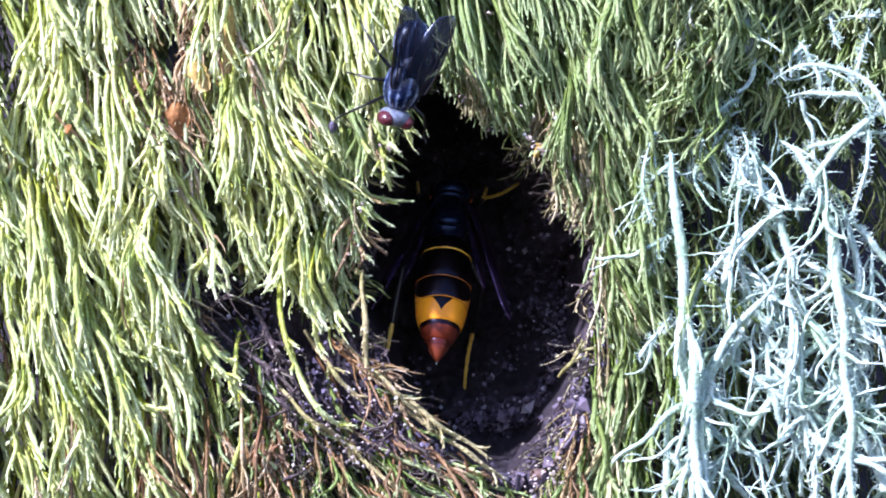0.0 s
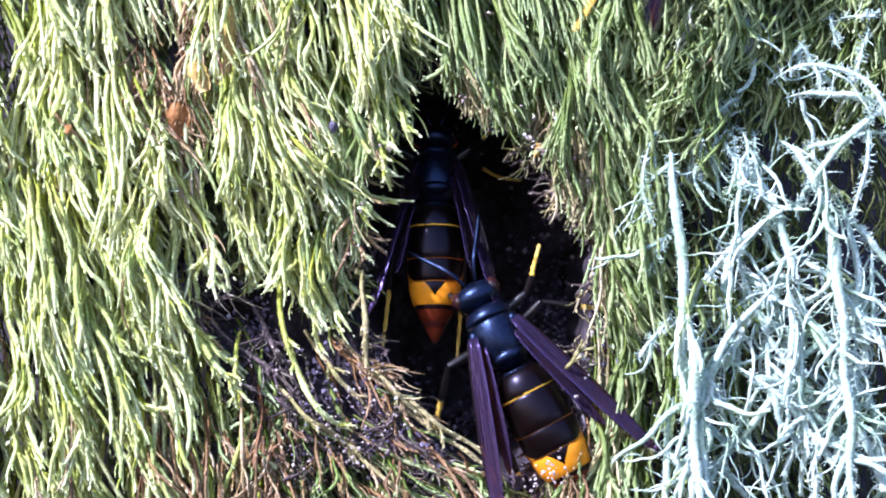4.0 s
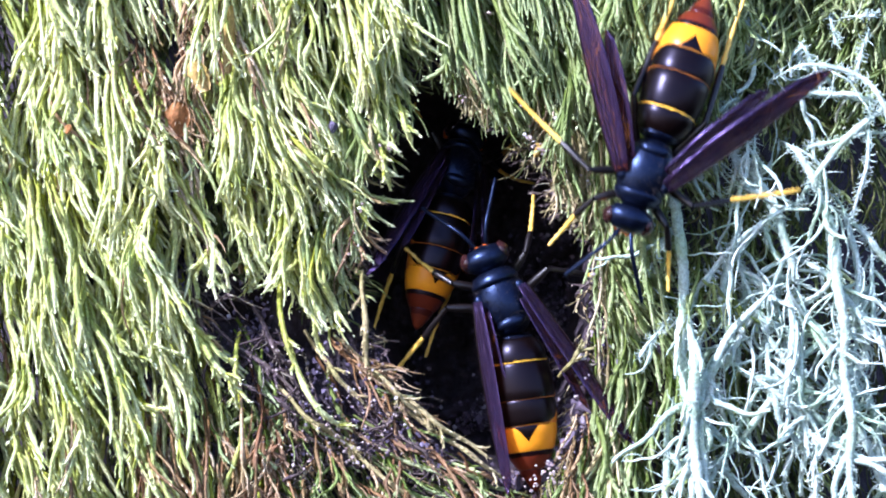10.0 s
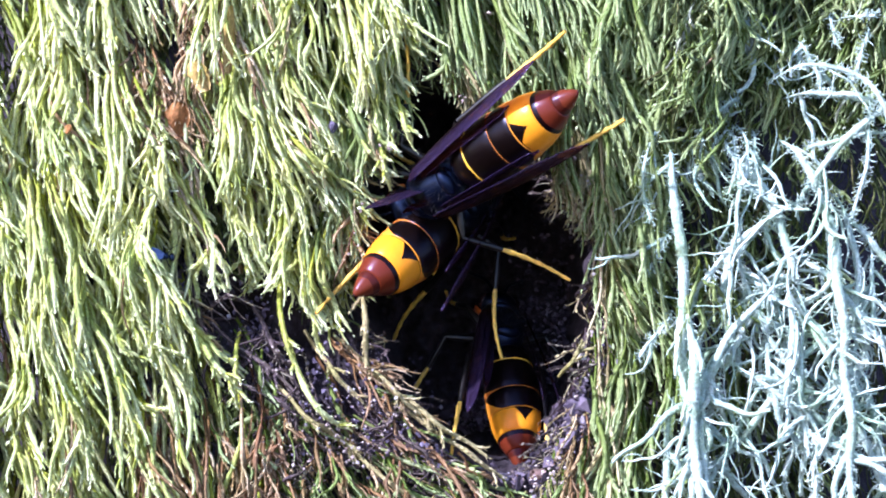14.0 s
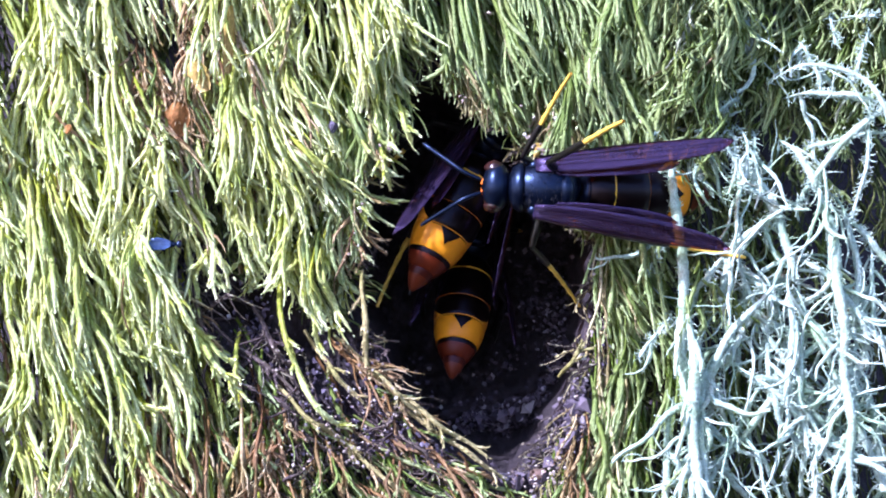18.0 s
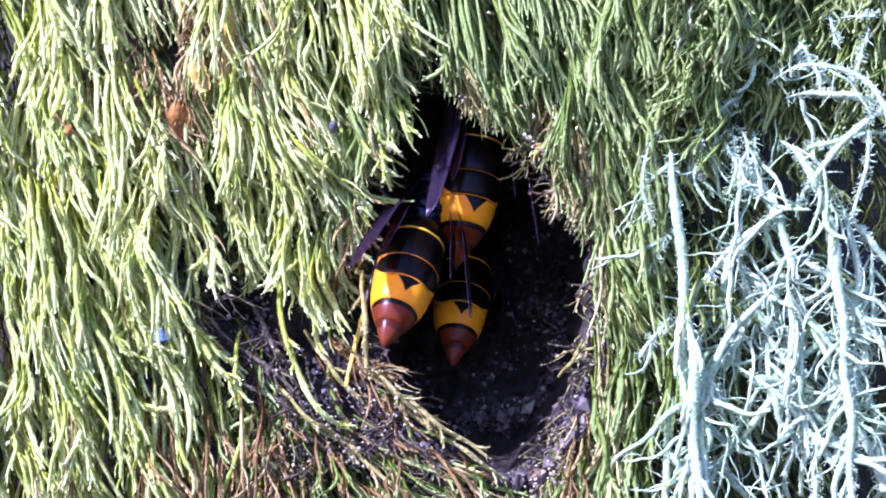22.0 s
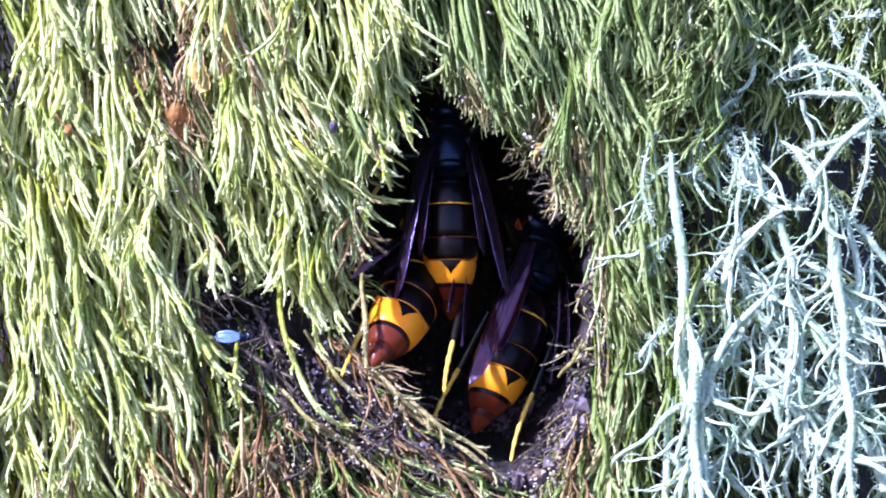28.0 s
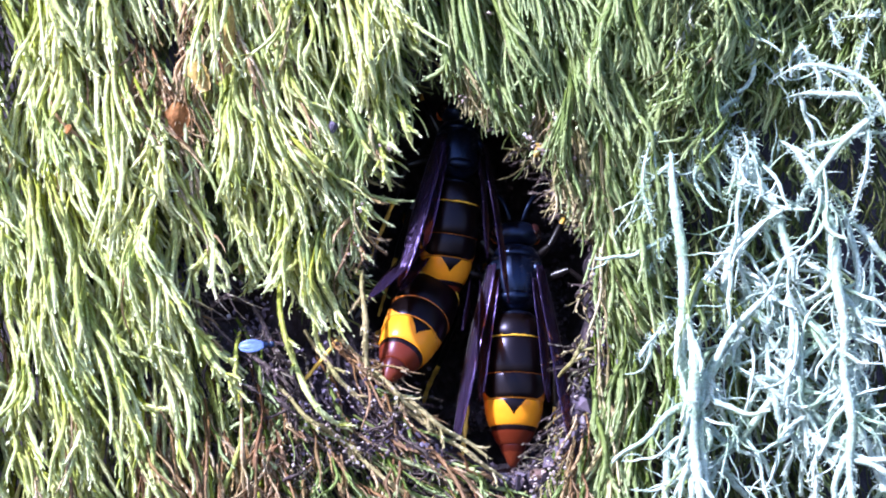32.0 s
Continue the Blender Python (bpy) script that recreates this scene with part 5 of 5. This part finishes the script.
ROVER = ((0, 1900, 1200, 110, -18, 10, 0), (0.2, 1720, 1080, 110, -18, 10, 0), (0.3, 1440, 790, 105, -16, 15, 0), (0.4, 1120, 430, 115, -14, 20, 0), (0.5, 880, 120, 118, -12, 30, 0),
          (0.6, 485, 105, 96, -12, 45, 0), (0.7, 288, 125, 90, -11, 45, 0), (0.8, 280, 130, 86, -10, 40, 0), (0.9, 222, 222, 64, -9, 6, 0), (1, 218, 202, 64, -9, 0, 0), (1.1, 340, 140, 46, -7, 8, 0),
          (1.2, 380, 128, 40, -7, 6, 0), (1.3, 402, 118, 38, -7, 5, 0), (1.5, 468, 100, 24, -6, 4, 0), (1.6, 448, 112, 20, -6, 3, 0), (1.7, 452, 125, 10, -6, 2, 0), (1.8, 462, 137, 0, -6, 2, 0),
          (1.9, 500, 160, -15, -6, 2, 0), (2, 535, 182, -26, -6, 2, 0), (2.5, 675, 165, -36, -6, 2, 0), (2.8, 660, 110, -12, -6, 2, 0), (3, 640, 78, 2, -6, 2, 0), (3.2, 720, 30, 20, -6, 2, 0),
          (3.5, 880, -110, 40, -6, 2, 0), (4.2, 1300, -330, 60, -7, 0, 0), (4.9, 1750, -200, 120, -8, 0, 0), (5.5, 1720, -40, 190, -8, 0, 0), (6, 1580, 10, 218, -7, 28, 0),
          (6.5, 1410, 40, 204, -7, 28, 0), (7, 1215, 82, 220, -7, 28, 0), (7.5, 1190, 36, 196, -7, 26, 0), (8, 1150, 32, 188, -7, 26, 0), (8.5, 1210, 62, 198, -7, 26, 0),
          (9, 1120, 115, 222, -7, 28, 0), (9.5, 1118, 208, 236, -6, 20, 0), (10, 1142, 308, 250, -6, 5, 0), (10.1, 1148, 345, 248, -6, 5, 0), (10.2, 1112, 388, 245, -6, 4, 0),
          (10.3, 1110, 455, 243, -6, 0, 0), (10.4, 1115, 446, 218, -6, 0, 0), (10.5, 1055, 465, 206, -6, 0, 0), (10.6, 1010, 455, 202, -6, 0, 0), (10.7, 990, 450, 200, -6, 0, 0),
          (10.8, 1010, 404, 187, -6, 0, 0), (10.9, 1010, 385, 190, -6, 0, 0), (11, 1032, 352, 192, -6, 0, 0), (11.2, 1060, 320, 178, -6, 0, 0), (11.3, 1147, 246, 155, -7, 0, 0),
          (11.4, 1155, 140, 132, -7, 0, 0), (11.5, 1138, 88, 125, -7, 0, 0), (11.6, 1128, 45, 122, -7, 0, 0), (11.7, 1045, 30, 140, -7, 0, 0), (11.8, 975, 18, 150, -7, 0, 0),
          (12, 858, 0, 172, -7, 0, 0), (12.1, 850, -15, 195, -7, 0, 0), (12.3, 815, -40, 240, -7, 0, 0), (12.5, 850, -18, 254, -6, 0, 0), (12.6, 895, 60, 252, -6, 0, 0),
          (12.7, 915, 125, 250, -6, 0, 0), (12.8, 945, 170, 255, -5, -2, 0), (13, 936, 250, 257, -5, -4, 0), (13.2, 930, 240, 255, -4, -4, 0), (13.4, 875, 225, 240, -4, -8, 0),
          (13.5, 825, 250, 222, -4, -12, 0), (13.7, 782, 316, 215, 0, -28, 0), (14, 776, 332, 214, 1, -36, 0), (14.5, 772, 326, 204, 1, -34, 0), (15.5, 800, 290, 190, -2, -8, 0),
          (16.5, 828, 268, 176, -3, -4, 0), (17, 868, 292, 172, -4, -4, 0), (17.3, 900, 330, 176, -2, -6, 0), (17.5, 860, 362, 180, 2, -10, 0), (17.8, 922, 340, 178, -3, -4, 0),
          (18, 962, 334, 178, -4, -2, 0), (18.5, 822, 190, 156, -5, 0, 0), (18.7, 815, 200, 180, -5, 0, 0), (19, 828, 222, 206, -5, 0, 0), (19.25, 770, 330, 252, -4, 0, 0),
          (19.5, 752, 415, 292, -3, 0, 0), (19.75, 760, 440, 336, -2, -2, 8), (20, 762, 459, 383, 9.3, -57, 14), (20.5, 759, 419, 401, 11.2, -65, 14), (21, 766, 331, 428, 10, -60, 12),
          (21.5, 748, 408, 419, 12.6, -72, 12), (22, 755, 366, 438, 9.5, -58, 12), (23, 750, 324, 437, 10.5, -62, 12), (23.5, 773, 342, 427, 8.7, -55, 12), (24, 790, 372, 417, 7.4, -50, 12),
          (24.5, 746, 405, 393, 12.8, -73, 10), (25, 756, 372, 416, 11.4, -66, 10), (25.5, 767, 377, 423, 11.2, -65, 10), (27.5, 778, 409, 428, 14.3, -61, 8), (28, 770, 446, 424, 15.2, -65, 6),
          (29, 777, 441, 428, 14.7, -63, 6), (30, 768, 446, 439, 15.2, -65, 12), (31, 758, 442, 438, 14.7, -63, 10), (32, 792, 459, 429, 14.3, -61, 14))


def flights(rows, spread, air):
    """Wing rows: how far the wings stand off the body, beating within the spans of air."""
    out = []
    for a, b in air:
        t, i = a, 0
        while t < b:
            out.append((t, 70 + (22 if i % 2 else -22), 25 * (1 if i % 2 else -1)))
            t, i = t + 1 / 15, i + 1
    out += [(r[0], r[1], r[2] if len(r) > 2 else 0) for r in spread if not any(a <= r[0] <= b for a, b in air)]
    return sorted(out)


def between(rows, t):
    """The row at time t, on the straight way between its neighbours."""
    times = [r[0] for r in rows]
    return [float(np.interp(t, times, [r[i] for r in rows])) for i in range(1, len(rows[0]))]


def reach(m, size, hip, toe, u, v):
    """Turn of a leg about its hip, in the space of the body at pose m, that brings its toe in line with plan (u, v),
    as near to the surface there as the leg allows."""
    eye = Vector((0, -FAR, 0))
    way = (spot(u, v) - eye).normalized()
    at, reach_to = m @ (hip * size), toe.length * size
    mid = way.dot(at - eye)
    off = (eye + way * mid - at).length
    places = [eye + way * mid]
    if off < reach_to:
        run = math.sqrt(reach_to ** 2 - off ** 2)
        places = [eye + way * (mid - run), eye + way * (mid + run)]
    uu, vv = np.array([float(u)]), np.array([float(v)])
    ground = float(bark_depth(uu, vv)[0]) if hollow(uu, vv)[0] < 1 else float(flat_depth(uu, vv)[0]) - 0.0085
    place = min(places, key=lambda p: abs(p.y - ground))
    aim = (m.to_3x3().inverted() @ (place - at)).normalized()
    turn0, rise0 = math.atan2(toe.y, toe.x), math.asin(toe.normalized().z)
    turn1, rise1 = math.atan2(aim.y, aim.x), math.asin(max(-1, min(1, aim.z)))
    return Matrix.Rotation(turn1, 4, "Z") @ Matrix.Rotation(rise0 - rise1, 4, "Y") @ Matrix.Rotation(-turn0, 4, "Z")


def key_hornet(made, rows, spread, air, bends, holds=(), flat=(99, 99)):
    body, belly, head, wings, legs = made
    walk(body, [(r[0], stance(*r[1:])) for r in rows])
    waist = pose(0, -3.4 * MM, 0)      # the abdomen swings on the waist
    walk(belly, [(t, pose(0, -2.6 * MM, 0, up, 0, yaw) @ waist.inverted()) for t, up, yaw in bends])
    for s, pair in wings:
        for i, w in enumerate(pair):
            x, y, z = w.location
            walk(w, [(t, pose(x, y, z, 2 + flap, s * (24 if flat[0] <= t <= flat[1] else max(18, min(60, 78 - 1.6 * a))), s * (a - 4 * i))) for t, a, flap in flights(rows, spread, air)])
    # the legs step in turn as the body moves on; a foot that has found a hold stays on it
    for (key, s), (leg, toe) in legs.items():
        x, y, z = leg.location
        mine = [h for k, side, h in holds if (k, side) == (key, s)]
        times = sorted({r[0] for r in rows} | {q[0] for h in mine for q in h})
        phase, steps, gone, last = {"front": 0, "middle": 2, "rear": 4}[key] + s, [], 0.0, None
        for t in times:
            r = [t] + between(rows, t)
            if last:
                gone += math.hypot(r[1] - last[1], r[2] - last[2]) / 45 + abs(r[3] - last[3]) / 12 + (r[0] - last[0]) * 0.25
            last = r
            held = [h for h in mine if h[0][0] <= t <= h[-1][0]]
            if held:
                steps.append((t, Matrix.Translation((x, y, z)) @ reach(stance(*r[1:]), body.scale.x, Vector((x, y, z)), toe, *between(held[0], t))))
            else:
                steps.append((t, pose(x, y, z, 0, 4 * math.sin(gone + phase), 11 * math.sin(gone + phase * 1.7))))
        walk(leg, steps)


# holds of the feet: which leg, its side, and (seconds, plan u, v) of the toe
INNER_HOLDS = (("rear", -1, ((0, 668, 690), (3.5, 664, 684), (6, 640, 642), (10, 640, 640))), ("middle", -1, ((0, 770, 440), (10, 765, 400), (10.8, 618, 440), (11.5, 616, 440))), ("rear", 1, ((0, 822, 690), (3.5, 822, 688), (5.5, 758, 714), (9, 775, 710), (10.6, 735, 610), (11.5, 735, 612))),
               ("middle", 1, ((0, 918, 325), (6, 925, 322), (9, 945, 320), (11, 945, 330))), 
               ("middle", -1, ((12.8, 690, 770), (14.5, 672, 742))), ("rear", -1, ((16.5, 740, 665), (21, 745, 670), (25.5, 752, 670))), ("rear", 1, ((16.5, 850, 708), (25.5, 850, 706))),
               ("middle", -1, ((27.5, 592, 430), (28.4, 586, 438), (28.8, 600, 520), (32, 592, 552))), ("rear", -1, ((27.5, 710, 575), (28.4, 697, 572), (29.2, 690, 590), (32, 670, 560))),
               ("middle", 1, ((16.5, 845, 470), (25.5, 845, 465))), ("middle", -1, ((16.5, 835, 470), (25.5, 835, 465))), ("rear", 1, ((27.5, 800, 370), (32, 800, 370))), ("middle", 1, ((27.5, 805, 350), (32, 805, 350))))
SECOND_HOLDS = (("front", -1, ((2.7, 905, 590), (3.5, 866, 600))), ("front", 1, ((2.7, 985, 540), (3.5, 960, 560))), ("middle", -1, ((2.7, 985, 760), (3.5, 925, 770))),
                ("rear", -1, ((5.5, 850, 838), (6, 890, 842), (9, 886, 846), (9.7, 880, 850))), ("rear", 1, ((5.5, 990, 868), (9, 1000, 866), (9.7, 1000, 868))), ("front", -1, ((10.9, 668, 560), (11.2, 668, 560))),
                ("front", 1, ((10.9, 862, 475), (11.2, 862, 475))), ("middle", -1, ((12.9, 550, 245), (13.6, 590, 290), (14.5, 580, 320), (16.5, 530, 430), (17.4, 560, 400), (18, 555, 385), (19, 565, 380), (20, 580, 375), (25, 588, 382))),
                ("front", -1, ((12.9, 700, 215), (14.5, 650, 240))), ("rear", -1, ((12.9, 520, 577), (14, 560, 555), (14.5, 556, 570), (16.5, 690, 660), (18, 630, 610), (19, 632, 600), (19.6, 640, 590))),
                ("rear", -1, ((27.5, 742, 770), (28.4, 765, 780), (29.6, 800, 790), (31.2, 780, 780))), ("rear", 1, ((28.6, 930, 800), (31.2, 950, 810))), ("front", 1, ((31.5, 1000, 380), (32, 1020, 325))),
                ("rear", 1, ((13, 690, 610), (14.5, 700, 600), (17, 800, 500), (18, 810, 525), (20, 845, 350), (25.2, 850, 330))), ("rear", -1, ((20, 840, 350), (25.2, 845, 330))), ("middle", 1, ((16.5, 830, 300), (25.2, 850, 300))),
                ("middle", 1, ((5.5, 905, 620), (9.7, 900, 620))), ("middle", -1, ((5.5, 895, 620), (9.7, 890, 620))), ("middle", 1, ((27.5, 935, 560), (31.2, 935, 570))), ("middle", -1, ((27.5, 930, 560), (31.2, 925, 570))))
ROVER_HOLDS = (("rear", 1, ((10.5, 1150, 440), (11.2, 1180, 310))), ("rear", -1, ((10.5, 1145, 440), (11.2, 1180, 318))), ("middle", 1, ((10.5, 1110, 400), (11.2, 1130, 270))), ("middle", 1, ((16.8, 945, 92), (17.2, 952, 92), (17.7, 1010, 130), (18.2, 1012, 130), (18.6, 915, 45), (19.1, 920, 50))),
               ("middle", -1, ((16.8, 915, 380), (17.4, 930, 390), (17.7, 1026, 540), (18.2, 1026, 545), (18.6, 880, 260), (19.1, 880, 270))), ("front", 1, ((16.5, 790, 270), (17, 835, 292), (17.5, 825, 360), (18, 925, 330), (18.5, 790, 210), (19.1, 790, 240))),
               ("front", -1, ((16.5, 790, 285), (17, 835, 305), (17.5, 825, 370), (18, 925, 345), (18.5, 790, 220), (19.1, 795, 250))), ("rear", 1, ((16.8, 1060, 212), (17.4, 1065, 215), (18.1, 1110, 215))),
               ("rear", -1, ((16.8, 1165, 495), (17.4, 1165, 495))), ("middle", -1, ((19.8, 520, 375), (20.3, 540, 400), (21, 560, 470))), ("front", -1, ((19.8, 668, 300), (20.4, 640, 330))),
               ("rear", -1, ((19.8, 632, 655), (20.6, 610, 690), (22, 612, 685), (23, 590, 560), (24, 540, 560), (25, 560, 620), (25.5, 590, 600))), ("rear", -1, ((27.5, 630, 660), (28, 605, 665), (28.8, 540, 600), (30, 590, 640), (31, 590, 650), (32, 540, 672))),
               ("rear", 1, ((20, 740, 490), (25.5, 735, 470))), ("middle", 1, ((20, 745, 470), (25.5, 745, 450))), ("middle", 1, ((27.5, 745, 540), (32, 745, 560))), ("middle", -1, ((27.5, 740, 540), (32, 735, 560))), ("rear", 1, ((30, 730, 740), (32, 745, 755))))


def motions():
    key_hornet(HORNETS[0], INNER, ((0, 17), (12.2, 15), (12.6, 45), (13, 14), (14, 12), (32, 13)), (), ((0, 16, 0), (6.6, 16, 0), (7.2, 16, 6), (11.5, 16, 6), (12, 6, 4), (12.6, 0, 0), (12.8, 16, 8), (14.5, 16, 10), (15.5, 12, 0), (16.5, 16, 0), (32, 16, 0)), INNER_HOLDS)
    key_hornet(HORNETS[1], SECOND, ((0, 60), (2.3, 38), (3, 22), (3.5, 22), (5.5, 11), (9.5, 11), (10, 14), (10.4, 26), (11, 30), (11.5, 28), (12, 26), (12.6, 16), (13, 13), (17, 12), (25.2, 12), (26.2, 14), (27.5, 12), (32, 12)), ((1.0, 2.2),),
               ((0, 0, 0), (1.2, -30, 0), (2.2, -10, 10), (3, 0, 0), (5.5, 8, 0), (9.5, 8, -4), (10, 0, -14), (10.5, 0, 10), (11, 6, -12), (11.6, 6, 0), (12, 18, 0), (13, 16, 0), (25.5, 16, 0), (26.2, 6, 0), (27.5, 16, 0), (31.2, 16, 0), (32, 5, 0)), SECOND_HOLDS)
    key_hornet(HORNETS[2], ROVER, ((0, 60), (1, 34), (1.5, 38), (2, 34), (3, 30), (6, 30), (8, 34), (9, 32), (10, 30, -10), (10.8, 26, -34), (11.2, 26, -34), (11.6, 28, -10), (12, 24), (13, 18), (13.5, 10), (14.5, 8), (16.5, 12), (17, 5), (17.7, 8), (18, 9), (18.5, 12), (19, 16), (19.5, 14), (20, 13), (32, 13)), ((0, 0.9),),
               ((0, 10, 0), (0.9, 36, 10), (1, 38, 10), (1.5, 22, 8), (2, 10, 10), (2.3, -12, 0), (3, -26, 0), (3.5, 0, 0), (6, 30, 0), (8, 34, 0), (9.2, 22, 0), (10, 6, 0), (10.8, 26, -6), (11.1, 26, -6), (11.7, 14, 0), (12, 28, 0), (13, 6, 0), (14, 0, 0), (16, 24, 0), (17, 28, 0), (18, 28, 0), (19, 30, 0), (19.5, 20, 0), (20, 16, 0), (32, 16, 0)), ROVER_HOLDS, (16, 19.2))
    walk(FLY, [(t, stance(u, v, h, d, tilt, -24)) for t, u, v, h, d, tilt in ((0, 714, 150, 256, -6, -8), (0.4, 714, 150, 256, -6, -8), (0.45, 700, 60, 200, -14, 10), (0.5, 640, -220, 130, -24, 20), (0.7, 300, -900, 120, -30, 10), (32, 300, -900, 120, -30, 10))])
    walk(SMALL, [(t, stance(u, v, h, d, 0, 0)) for t, u, v, h, d in ((0, -260, 380, 0, -2), (9.2, -200, 400, 0, -2), (9.8, 150, 420, 40, -1.5), (10, 245, 440, 130, -1), (10.5, 250, 450, 60, -1), (11, 258, 442, 60, -1), (12, 245, 445, 70, -1), (13, 262, 450, 20, -1), (14, 285, 452, -10, -0.5), (16.5, 290, 436, 5, -1), (17, 292, 434, 8, -1), (18, 297, 432, 0, -1),
                 (19, 290, 440, -40, -1), (20, 284, 490, -75, -1), (21, 290, 555, -45, -0.5), (22, 302, 593, 0, -1), (23, 330, 596, 0, -1), (24, 360, 608, 0, -1), (25, 374, 598, 10, -1), (28, 420, 596, 0, -0.5), (30, 430, 597, 0, -1), (31, 462, 606, 10, 0), (32, 462, 611, 5, -1))])


motions()
